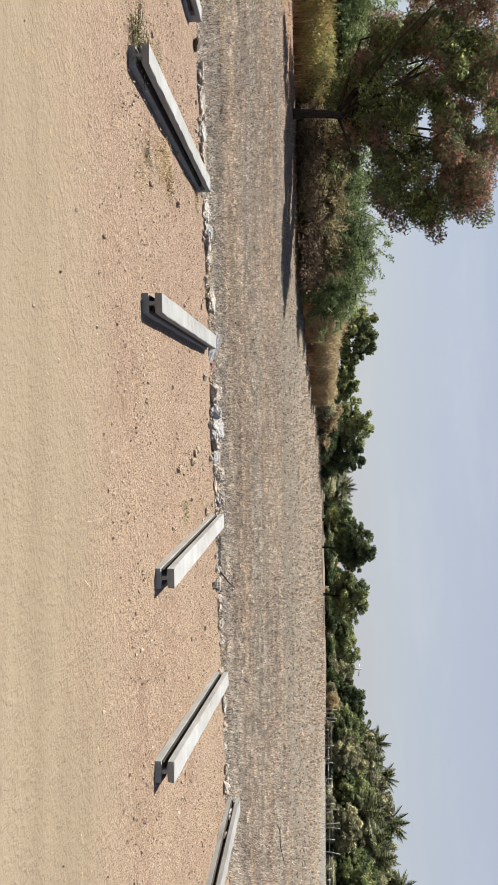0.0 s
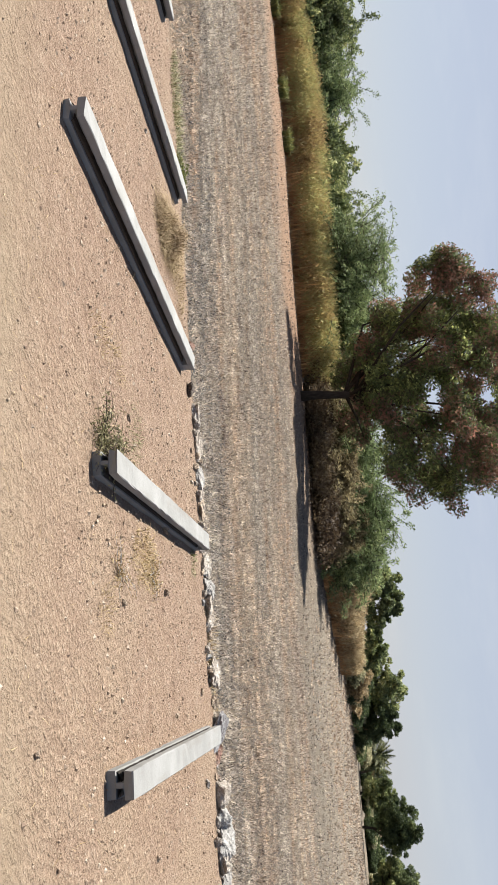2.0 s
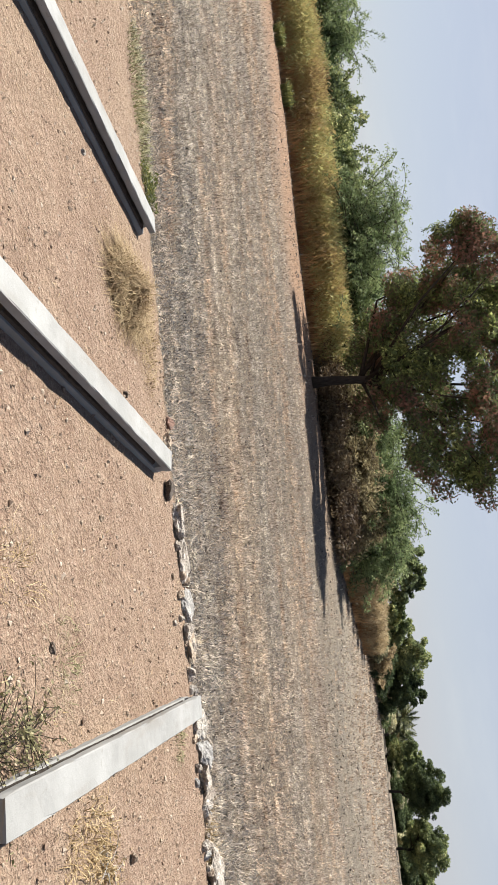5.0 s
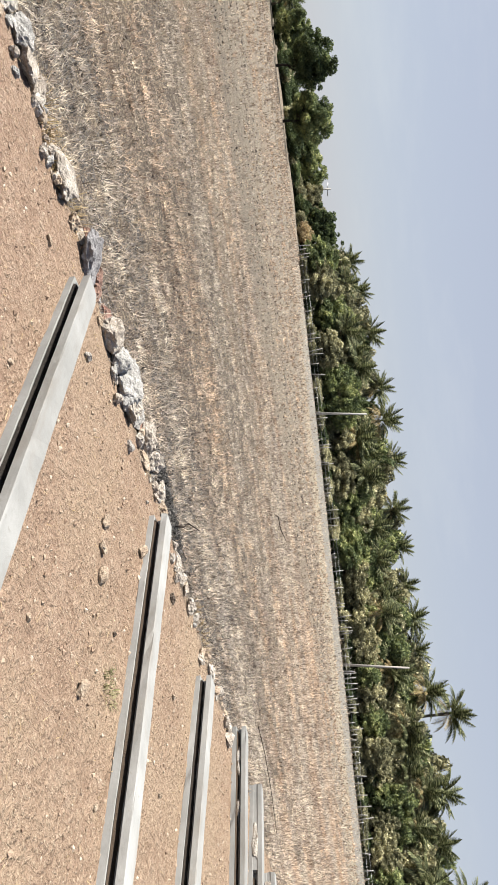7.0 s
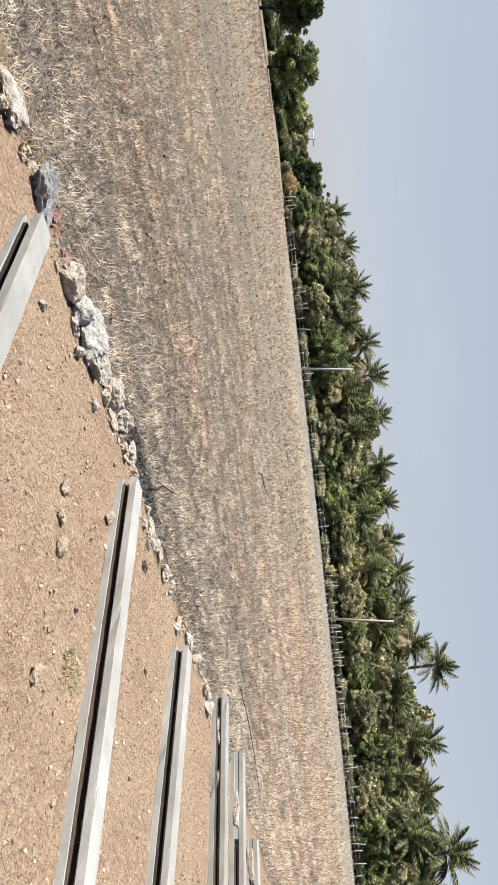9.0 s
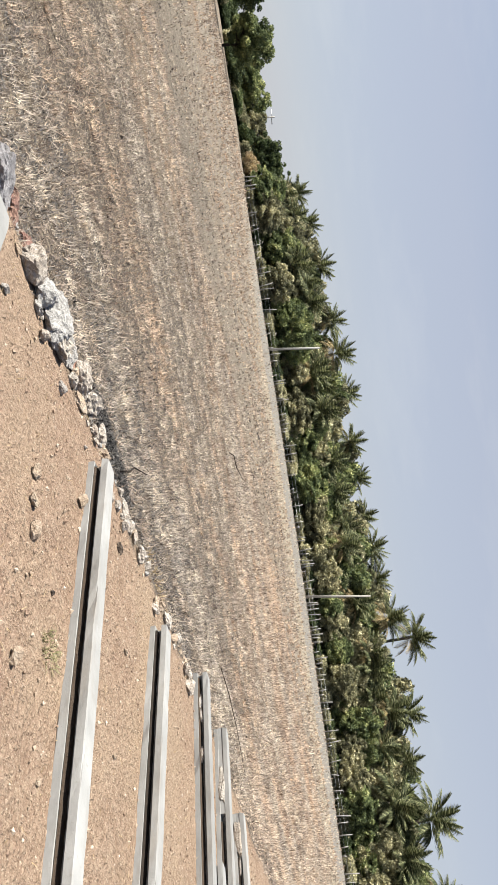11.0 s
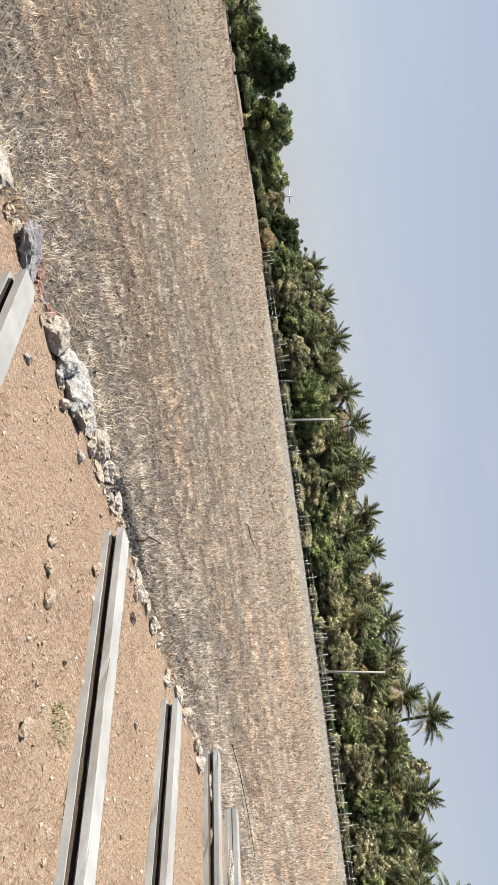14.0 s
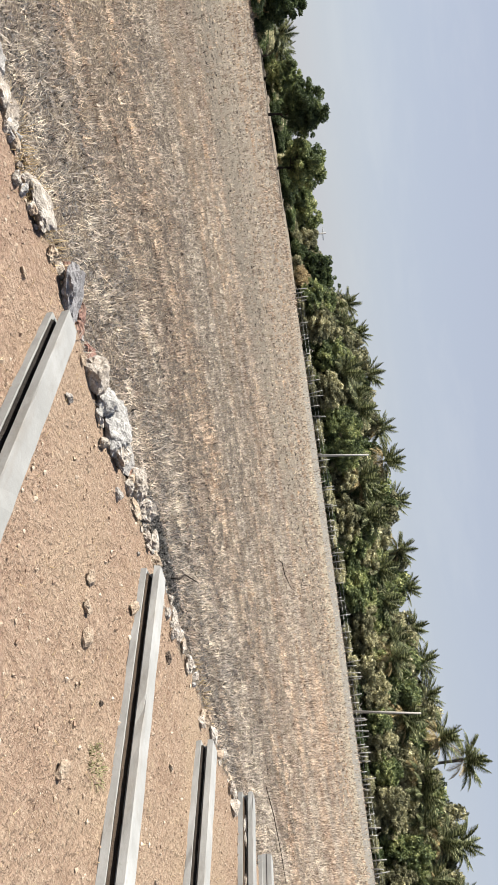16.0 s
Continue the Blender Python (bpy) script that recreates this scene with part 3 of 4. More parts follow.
# ---- concrete fence posts ----
def post_mesh(length, seed, solid=0.0):
    """An H-shaped cast post lying along x: a groove runs down each side, closed near the far end where solid says so."""
    rng = np.random.default_rng(seed)
    s, g, d, c = 0.085, 0.027, 0.070, 0.006
    half = [(-s, -s + c), (-s + c, -s), (s - c, -s), (s, -s + c), (s, -g - 0.003), (s - d, -g + 0.004), (s - d, g - 0.004), (s, g + 0.003), (s, s - c), (s - c, s), (-s + c, s), (-s, s - c), (-s, g + 0.003), (-s + d, g - 0.004), (-s + d, -g + 0.004), (-s, -g - 0.003)]
    stops = list(np.linspace(0, length - solid, 30)) + ([length - solid + 0.01, length - solid * 0.5, length] if solid else [])
    verts, faces, n, rings = [], [], len(half), len(stops)
    for i, x in enumerate(stops):
        for k, (u, v) in enumerate(half):
            if x > length - solid + 0.001 and k in (5, 6, 13, 14):
                u = math.copysign(s - 0.004, u)
            chip = 0.002 * rng.normal() if 0 < i < rings - 1 else 0.006 * rng.normal()
            if rng.random() < 0.03 and k in (2, 3, 8, 9, 10, 11):
                chip = 0.012 * rng.random()
            shrink = 1 - abs(chip) / s
            verts.append((x + (0.006 * rng.normal() if i in (0, rings - 1) else 0), u * shrink, v * shrink + s))
    for i in range(rings - 1):
        for k in range(n):
            k2 = (k + 1) % n
            faces.append((i * n + k, i * n + k2, (i + 1) * n + k2, (i + 1) * n + k))
    for off in (0, (rings - 1) * n):
        for loop in [(0, 1, 2, 3, 4, 15), (4, 5, 14, 15), (5, 6, 13, 14), (6, 7, 12, 13), (7, 8, 9, 10, 11, 12)]:
            faces.append(tuple(off + k for k in loop))
    me = mesh_of("concrete_post", verts, faces, CONCRETE)
    bm = bmesh.new()
    bm.from_mesh(me)
    bmesh.ops.recalc_face_normals(bm, faces=bm.faces)
    bm.to_mesh(me)
    bm.free()
    return me


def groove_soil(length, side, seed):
    """A rough near-black strip on the lower ledge of a post's groove; its colour stands in for shade."""
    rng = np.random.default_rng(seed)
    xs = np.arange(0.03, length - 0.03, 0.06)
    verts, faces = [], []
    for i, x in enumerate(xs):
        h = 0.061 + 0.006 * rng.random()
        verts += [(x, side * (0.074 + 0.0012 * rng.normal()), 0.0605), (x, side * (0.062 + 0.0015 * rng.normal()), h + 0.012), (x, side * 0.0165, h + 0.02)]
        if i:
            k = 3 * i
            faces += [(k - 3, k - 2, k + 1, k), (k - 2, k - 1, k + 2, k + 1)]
    return mesh_of("groove_soil", verts, faces, GROOVE_SHADE)


def lump_mesh(name, seed, size, mat, rough=0.35, detail=2, block=0.0):
    """A broken stone: a ball knocked into facets and roughened."""
    rng = np.random.default_rng(seed)
    bm = bmesh.new()
    bmesh.ops.create_icosphere(bm, subdivisions=detail + 1, radius=1.0)
    cuts = [(Vector(rng.normal(size=3)).normalized(), rng.uniform(0.5, 0.85)) for _ in range(13)]
    shift = Vector(rng.uniform(0, 50, 3))
    for v in bm.verts:
        p = v.co.copy()
        for nrm, dist in cuts:
            over = p.dot(nrm) - dist
            if over > 0:
                p -= nrm * over * 0.92
        p *= 1 + rough * (0.4 * noise.noise(p * 1.7 + shift) + 0.3 * noise.noise(p * 4.5 + shift) + 0.16 * noise.noise(p * 11 + shift))
        v.co = Vector((p.x * size[0], p.y * size[1], p.z * size[2]))
    me = bpy.data.meshes.new(name)
    bm.to_mesh(me)
    bm.free()
    me.materials.append(mat)
    return me


# near end and far end of each post on the ground
POSTS = [
    ((-10.90, 5.45), (-10.94, 8.95)), ((-8.30, 6.10), (-8.58, 9.60)), ((-6.01, 6.06), (-6.40, 9.80)), ((-3.89, 6.98), (-4.58, 10.42)),
    ((-2.04, 7.45), (-2.73, 10.79)), ((0.11, 7.95), (-0.62, 11.32)), ((1.59, 7.95), (1.28, 11.55)), ((3.63, 9.19), (2.97, 12.63)),
    ((4.70, 9.38), (4.10, 12.82)), ((6.10, 9.10), (5.18, 12.45)), ((4.42, 7.52), (3.83, 10.93)),
]
for n, ((x0, y0), (x1, y1)) in enumerate(POSTS):
    a, b = Vector((x0, y0, float(pad_z(x0, y0)) + (0.006 if n in (4, 5, 6, 7) else 0.0))), Vector((x1, y1, float(pad_z(x1, y1))))
    way = b - a
    label = "long pale grey concrete post with grooved sides lying on soil"
    if n in (3, 4):
        label = "pale concrete fence post lying flat, one end in dry weeds"
    if n in (8, 9):
        label = "concrete fence post with mortar crumbled into its grooved end"
    post = thing("concrete_post", label, "concrete post", "posts laid along the field edge", mesh=post_mesh(way.length, 40 + n, {2: 0.14, 3: 0.1, 8: 1.05, 9: 0.45}.get(n, 0.0)))
    post.matrix_basis = Matrix.Translation(a - Vector((0, 0, 0.012))) @ way.to_track_quat("X", "Z").to_matrix().to_4x4()
    # added dark strips deepen the shade in both grooves
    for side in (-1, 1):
        part("groove_soil", groove_soil(way.length - {2: 0.14, 3: 0.1, 8: 1.05, 9: 0.45}.get(n, 0.0), side, 90 + n), post, "near-black strip standing in for the groove's shade")
    for at, seed in {7: ((0.35, 1), (0.52, 8), (0.95, 2)), 9: ((0.6, 6),)}.get(n, ()):
        fill = part("mortar_lump", lump_mesh("mortar_lump", seed, (0.11, 0.02, 0.027), MORTAR, 0.5, 1), post, "rough crumbled mortar")
        fill.location = (way.length - at, 0.062, 0.085)
    if n in (8, 9):
        patch = part("mortar_patch", lump_mesh("mortar_patch", 20 + n, (0.26, 0.016, 0.055), MORTAR, 0.6, 2), post, "rough pale mortar smeared over the groove")
        patch.location = (way.length - (0.75 if n == 8 else 0.3), 0.08, 0.085)


# ---- stones along the field edge ----
def stone(x, y, size, mat, seed, label, name="stone", sink=0.3, turn=None, group="stones along the field edge"):
    rng = np.random.default_rng(seed + 900)
    ob = thing(name, label, "stone", group, mesh=lump_mesh(name, seed, size, mat, 0.34 + 0.3 * rng.random(), 3 if max(size) > 0.08 else 2))
    ob.matrix_basis = pose(x, y, z_at(x, y) + size[2] * (0.75 - sink), rng.normal() * 8, rng.normal() * 8, rng.uniform(0, 360) if turn is None else turn)
    return ob


PALE, GREY, RED, TAN = "pale rough limestone rubble at the soil edge", "blue-grey broken stone half bedded in soil", "red-brown stone beside grey rubble", "tan murram stone lying loose on soil"
EDGE = [
    (-6.32, 10.20, 0.12, 0.10, 0.09, "d", 10), (-6.13, 10.47, 0.22, 0.10, 0.08, "p", 5), (-5.78, 10.59, 0.26, 0.10, 0.07, "p", 0), (-5.43, 10.69, 0.17, 0.10, 0.07, "g", 12), (-5.13, 10.72, 0.20, 0.09, 0.06, "t", 8),
    (-5.22, 10.63, 0.09, 0.07, 0.06, "p", 40), (-4.47, 10.93, 0.15, 0.11, 0.09, "p", 20), (-4.25, 11.00, 0.13, 0.10, 0.10, "g", 50), (-4.09, 10.99, 0.12, 0.09, 0.08, "p", 70), (-3.96, 11.09, 0.10, 0.09, 0.08, "p", 15),
    (-3.80, 11.02, 0.09, 0.06, 0.05, "t", 25), (-3.41, 11.18, 0.24, 0.16, 0.13, "p", 5), (-3.10, 11.16, 0.09, 0.07, 0.06, "t", 33), (-2.97, 11.32, 0.10, 0.08, 0.07, "p", 80), (-2.80, 11.30, 0.26, 0.13, 0.12, "b", 350), (-2.86, 11.52, 0.17, 0.07, 0.11, "r", 350), (-2.66, 11.55, 0.12, 0.07, 0.10, "r", 20),
    (-2.63, 11.51, 0.17, 0.07, 0.07, "r", 345), (-2.54, 11.39, 0.09, 0.06, 0.06, "r", 5), (-2.35, 11.55, 0.14, 0.08, 0.06, "r", 30), (-2.24, 11.37, 0.20, 0.14, 0.13, "p", 350), (-2.01, 11.39, 0.15, 0.13, 0.12, "g", 20),
    (-1.78, 11.47, 0.24, 0.17, 0.14, "g", 340), (-1.59, 11.44, 0.14, 0.12, 0.10, "p", 60), (-1.47, 11.61, 0.15, 0.11, 0.11, "g", 10), (-1.34, 11.70, 0.08, 0.07, 0.07, "r", 0), (-1.19, 11.67, 0.15, 0.13, 0.13, "p", 30),
    (-0.97, 11.77, 0.15, 0.13, 0.13, "p", 75), (-1.11, 11.52, 0.14, 0.06, 0.05, "t", 5), (-0.61, 11.83, 0.12, 0.10, 0.09, "p", 15), (-0.76, 11.65, 0.07, 0.06, 0.05, "p", 55), (-0.52, 11.72, 0.08, 0.06, 0.06, "t", 60),
    (0.11, 11.82, 0.08, 0.06, 0.05, "p", 10), (0.32, 11.85, 0.07, 0.05, 0.05, "p", 40), (0.65, 11.88, 0.09, 0.07, 0.06, "p", 70), (0.46, 11.94, 0.06, 0.05, 0.04, "t", 20), (1.65, 12.11, 0.17, 0.07, 0.06, "p", 35),
    (1.92, 12.14, 0.08, 0.06, 0.05, "t", 10), (-6.78, 10.26, 0.09, 0.07, 0.06, "t", 30), (-7.01, 10.36, 0.07, 0.06, 0.05, "r", 60), (2.69, 12.20, 0.12, 0.08, 0.07, "p", 15), (2.46, 12.26, 0.07, 0.06, 0.05, "p", 80),
]
KINDS = {"p": (PALE_STONE, PALE), "g": (GREY_STONE, GREY), "r": (RED_STONE, RED), "t": (TAN_STONE, TAN), "b": (SLATE, "flat blue-grey slab bedded against a post end"), "d": (DARK_STONE, "dark hollowed stone against a post end")}
for n, (x, y, sx, sy, sz, k, turn) in enumerate(EDGE):
    stone(x, y, (sx * 0.88, sy * 1.28, sz * 0.85), KINDS[k][0], n, KINDS[k][1], sink=0.4, turn=turn + 11)
rng = np.random.default_rng(44)
for n in range(120):  # smaller rubble between them
    x = float(rng.choice([rng.uniform(-6.2, -3.2), rng.uniform(-2.6, 0.3), rng.uniform(0.3, 3.0)], p=[0.42, 0.42, 0.16]))
    k = str(rng.choice(["p", "p", "t", "g"]))
    s = rng.uniform(0.02, 0.075)
    stone(x, float(edge_y(x)) + rng.normal() * 0.13 - 0.03, (s, s * 0.75, s * 0.65), KINDS[k][0], 500 + n, "small %s rubble stone at the soil edge" % {"t": "tan", "g": "grey", "p": "pale"}[k], sink=0.25)

LOOSE = [
    (-1.31, 10.16, 0.085, "t"), (-1.24, 9.97, 0.08, "t"), (-1.13, 9.82, 0.095, "t"), (-0.68, 10.79, 0.1, "t"), (-0.93, 9.02, 0.085, "t"), (0.16, 11.34, 0.075, "d"), (-3.09, 10.55, 0.06, "t"),
    (-2.28, 10.72, 0.07, "g"), (-2.10, 6.32, 0.03, "t"), (-6.65, 9.06, 0.05, "d"), (-6.50, 9.30, 0.045, "d"), (-3.63, 8.99, 0.06, "t"), (-4.19, 8.98, 0.075, "t"),
    (-3.20, 7.73, 0.045, "t"), (-0.34, 8.73, 0.04, "t"), (0.70, 9.73, 0.045, "t"), (0.64, 10.66, 0.045, "t"), (-8.13, 8.18, 0.045, "p"), (-8.88, 8.83, 0.06, "d"), (-4.63, 7.74, 0.05, "d"),
    (-2.71, 9.41, 0.04, "t"), (-1.66, 8.70, 0.045, "t"), (-0.71, 9.76, 0.035, "d"), (-5.53, 8.50, 0.04, "t"),
]
for n, (x, y, s, k) in enumerate(LOOSE):
    stone(x, y, (s * 0.72, s * 0.55, s * 0.45), KINDS[k][0], 200 + n, "small %s stone lying loose on soil" % {"t": "tan", "g": "grey", "d": "dark", "p": "pale"}[k], sink=0.25, group="loose stones on the soil")


# ---- gravel and field litter ----
def bits(rng, x, y, s):
    """Small eight-sided lumps of half size s lying at x, y."""
    n = len(x)
    base = np.array([(1, 0, 0), (-1, 0, 0), (0, 1, 0), (0, -1, 0), (0, 0, 0.7), (0, 0, -0.7)], float)
    tris = [(0, 2, 4), (2, 1, 4), (1, 3, 4), (3, 0, 4), (2, 0, 5), (1, 2, 5), (3, 1, 5), (0, 3, 5)]
    jit = (base[None] + rng.normal(size=(n, 6, 3)) * 0.16) * s[:, None, None]
    a = rng.uniform(0, 6.28, n)
    rx = jit[..., 0] * np.cos(a)[:, None] - jit[..., 1] * np.sin(a)[:, None]
    ry = jit[..., 0] * np.sin(a)[:, None] + jit[..., 1] * np.cos(a)[:, None]
    verts = np.stack([rx + x[:, None], ry + y[:, None], jit[..., 2] + land(x, y)[:, None] + 0.003], -1).reshape(-1, 3)
    faces = [(6 * i + a, 6 * i + b, 6 * i + c) for i in range(n) for a, b, c in tris]
    return verts, faces


def build_gravel():
    rng = np.random.default_rng(5)
    n = 38000
    x, y = rng.uniform(-13, 7, n), -6.5 * rng.uniform(0, 1, n) ** 1.1
    y = y + edge_y(x)
    keep = rng.uniform(0, 1, n) < np.clip((y - 0.205 * x - 6.0) / 1.4, 0.04, 1)
    x, y = x[keep], y[keep]
    n = len(x)
    s = 0.0035 + 0.016 * rng.uniform(0, 1, n) ** 6
    verts, faces = bits(rng, x, y, s)
    m = blade_material("gravel_bits", [(0.0, (0.18, 0.12, 0.085)), (0.25, (0.26, 0.18, 0.13)), (0.7, (0.34, 0.26, 0.19)), (1.0, (0.46, 0.38, 0.30))], 0.0)
    thing("gravel", "small tan and reddish gravel bits scattered over the soil", "gravel", kind="stuff", mesh=mesh_of("gravel", verts, faces, m))


build_gravel()


def build_clods():
    """Added dark lumps in the field that paint the shade between tufts, gathered in streaks along the furrows."""
    rng = np.random.default_rng(6)
    n = 42000
    x, past = rng.uniform(-24, 22, n), 0.25 + 26 * rng.uniform(0, 1, n) ** 1.6
    row = np.sin(past * 5.3 + 0.25 * np.sin(x * 0.4)) + 0.8 * np.sin(past * 2.1 + 0.18 * x) + 0.7 * np.sin(x * 0.9 + past * 0.7)
    keep = rng.normal(size=n) * 0.8 + row > 0.75
    x, y = x[keep], (past + edge_y(np.clip(x, -20, 20)))[keep]
    s = (0.008 + 0.026 * rng.uniform(0, 1, len(x)) ** 2.5) * np.maximum(1, np.hypot(x + 3.7, y - 6.0) / 16)
    verts, faces = bits(rng, x, y, s)
    # dark colours stand in for the shadows between straw tufts
    m = blade_material("gap_shade_dark", [(0.0, (0.03, 0.023, 0.019)), (0.6, (0.07, 0.054, 0.043)), (1.0, (0.14, 0.11, 0.088))], 0.0)
    thing("earth_clods", "small dark lumps standing in for shade among the stubble", "soil", kind="stuff", mesh=mesh_of("earth_clods", verts, faces, m))


build_clods()


def build_stubble(name, seed, n, xs, ys, length, width, power, lie=0.45, mat=STRAW, label="short dry straw stubble covering the field"):
    """Cut straw: thin pointed blades, most of them leaning over."""
    rng = np.random.default_rng(seed)
    per = 14  # straws to a cut stool
    y = np.repeat(ys[0] + (ys[1] - ys[0]) * rng.uniform(0, 1, n // per) ** power, per)
    y = np.where(y < 30, np.round(y / 0.24) * 0.24 + np.repeat(rng.normal(size=n // per), per) * 0.11, y)  # sown in rows
    n = len(y)
    far = (y - ys[0]) / (ys[1] - ys[0])
    mid = (xs[0] + xs[1]) / 2
    x = mid + (np.repeat(rng.uniform(xs[0], xs[1], n // per), per) - mid) * (1 + far * xs[2])
    y = y + edge_y(np.clip(x, -20, 20))
    loose = 0.024 * np.where(rng.uniform(0, 1, n) < 0.25, 4.0, 1.0) * (1 + far)
    x, y = x + rng.normal(size=n) * loose, y + rng.normal(size=n) * loose
    keep = y > edge_y(x) + 0.2 * np.sin(x * 2.3) * np.sin(x * 0.9 + 1) + rng.uniform(-0.05, 0.25, n)
    keep &= ~((np.hypot(x + 3.7, y - 6.0) > 45.5 + rng.normal(size=n) * 3.0) & (x > 11 + rng.normal(size=n) * 3) & (rng.random(n) < np.where(np.hypot(x + 3.7, y - 6.0) < 57, 0.6, 0.93)))  # the grazed strip before the fence
    keep &= (rng.random(n) < 0.2 + (y - edge_y(x)) / 2.0)  # sparser along the stones
    keep &= (np.hypot((x + 0.3) / 0.62, (y - 12.22) / 0.22) > 0.7 + 0.6 * rng.random(n))  # burnt off here
    keep &= ~((x < -9) & (y > 22.5 + rng.normal(size=n) * 1.3) & (y < 36) & (rng.uniform(0, 1, n) < 0.8))  # bare red earth before the bushes
    x, y = x[keep], y[keep]
    n = len(x)
    away = np.sqrt((x + 3.7) ** 2 + (y - 6.0) ** 2)
    grow = np.maximum(1, away / 14)
    a, up = rng.uniform(0, 2 * math.pi, n), np.abs(rng.normal(0, lie, n)) + 0.08
    l = length * rng.uniform(0.4, 1.3, n) * grow ** 0.7
    w = width * rng.uniform(0.6, 1.4, n) * grow
    d = np.stack([np.cos(a) * np.cos(up), np.sin(a) * np.cos(up), np.sin(up)], 1) * l[:, None]
    side = np.stack([-np.sin(a), np.cos(a), 0 * a], 1) * w[:, None]
    base = np.stack([x, y, land(x, y) + 0.004], 1)
    verts = np.stack([base - side, base + side, base + d], 1)
    thing(name, label, "stubble", kind="stuff", mesh=bulk_mesh(name, verts, 3, mat))


build_stubble("near_stubble", 11, 660000, (-22, 19, 0.7), (-0.1, 14), 0.1, 0.0037, 1.4, 0.6)
build_stubble("far_stubble", 12, 420000, (-32, 44, 1.6), (7, 66), 0.09, 0.0045, 1.25, 0.8)

ASHY = blade_material("ashy_stubble", [(0.0, (0.025, 0.023, 0.022)), (0.5, (0.075, 0.069, 0.065)), (0.85, (0.15, 0.137, 0.126)), (1.0, (0.3, 0.27, 0.24))], 0.0)
build_stubble("ashy_stubble", 13, 130000, (-11.5, 3.0, 0.0), (0.12, 2.6), 0.045, 0.0045, 1.7, 0.35, ASHY, "short grey scorched stubble along the stones")


def build_straw_litter():
    """A thin scatter of straw bits on the soil pad."""
    rng = np.random.default_rng(19)
    n = 2600
    x, y = rng.uniform(-12, 5, n), -6.5 * rng.uniform(0, 1, n) ** 1.5
    y = y + edge_y(x)
    a, l, w = rng.uniform(0, 6.28, n), rng.uniform(0.02, 0.1, n), rng.uniform(0.0015, 0.003, n)
    d = np.stack([np.cos(a), np.sin(a), rng.uniform(0, 0.3, n)], 1) * l[:, None]
    side = np.stack([-np.sin(a), np.cos(a), 0 * a], 1) * w[:, None]
    base = np.stack([x, y, land(x, y) + 0.008], 1)
    thing("straw_litter", "stray dry straws lying on the soil", "straw", kind="stuff", mesh=bulk_mesh("straw_litter", np.stack([base - side, base + side, base + d], 1), 3, DRY_GRASS))


build_straw_litter()


# ---- weeds and twigs ----
def tuft(name, label, x, y, seed, blades, radius, height, width, mat, droop=0.5, squash=(1, 1), turn=0.0, mess=0.9, pile=0.0):
    v, f = blade_tuft(seed, blades, radius, height, width, droop, squash, mess, pile)
    ob = thing(name, label, "grass tuft" if "grass" in name else "weed", mesh=mesh_of(name, v, f, mat))
    ob.matrix_basis = pose(x, y, z_at(x, y), 0, 0, turn)
    return ob


tuft("dry_grass_clump", "matted clump of yellow dry grass beside a post end", -7.6, 9.15, 1, 3800, 0.42, 0.15, 0.0032, DRY_MAT, 2.2, (0.85, 1.15), 15, 3.0, 0.24)
tuft("dry_grass_clump", "flattened yellow dry grass at the soil edge", -7.55, 9.75, 2, 600, 0.5, 0.1, 0.0035, DRY_MAT, 1.5, (1.2, 0.6), 0, 3.0, 0.03)
tuft("dry_grass_clump", "low yellow dry grass between two posts", -3.70, 8.30, 3, 420, 0.3, 0.09, 0.0035, DRY_GRASS, 1.5, (0.8, 1.3), 20, 3.0, 0.03)
tuft("dry_grass_tuft", "thin dry grass on bare soil", -4.90, 7.18, 4, 170, 0.28, 0.08, 0.0025, DRY_GRASS, 1.3, (0.6, 1.6))
tuft("dry_grass_tuft", "thin dry grass on bare soil", -4.60, 7.90, 5, 150, 0.25, 0.08, 0.0025, GREEN_WEED, 1.3)
tuft("dry_grass_tuft", "thin dry grass on bare soil", -3.05, 7.35, 7, 90, 0.16, 0.08, 0.0025, DRY_GRASS, 1.3)
tuft("dry_grass_tuft", "dry grass along the edge of the soil", -3.65, 11.15, 8, 200, 0.3, 0.16, 0.003, DRY_GRASS, 0.9, (1.5, 0.6))
tuft("dry_grass_tuft", "dry grass along the edge of the soil", -3.1, 11.4, 9, 160, 0.3, 0.15, 0.003, DRY_GRASS, 0.9, (1.5, 0.6))
tuft("dry_grass_tuft", "dry grass along the edge of the soil", 1.3, 12.3, 10, 160, 0.3, 0.12, 0.003, DRY_GRASS, 0.9, (1.6, 0.6))


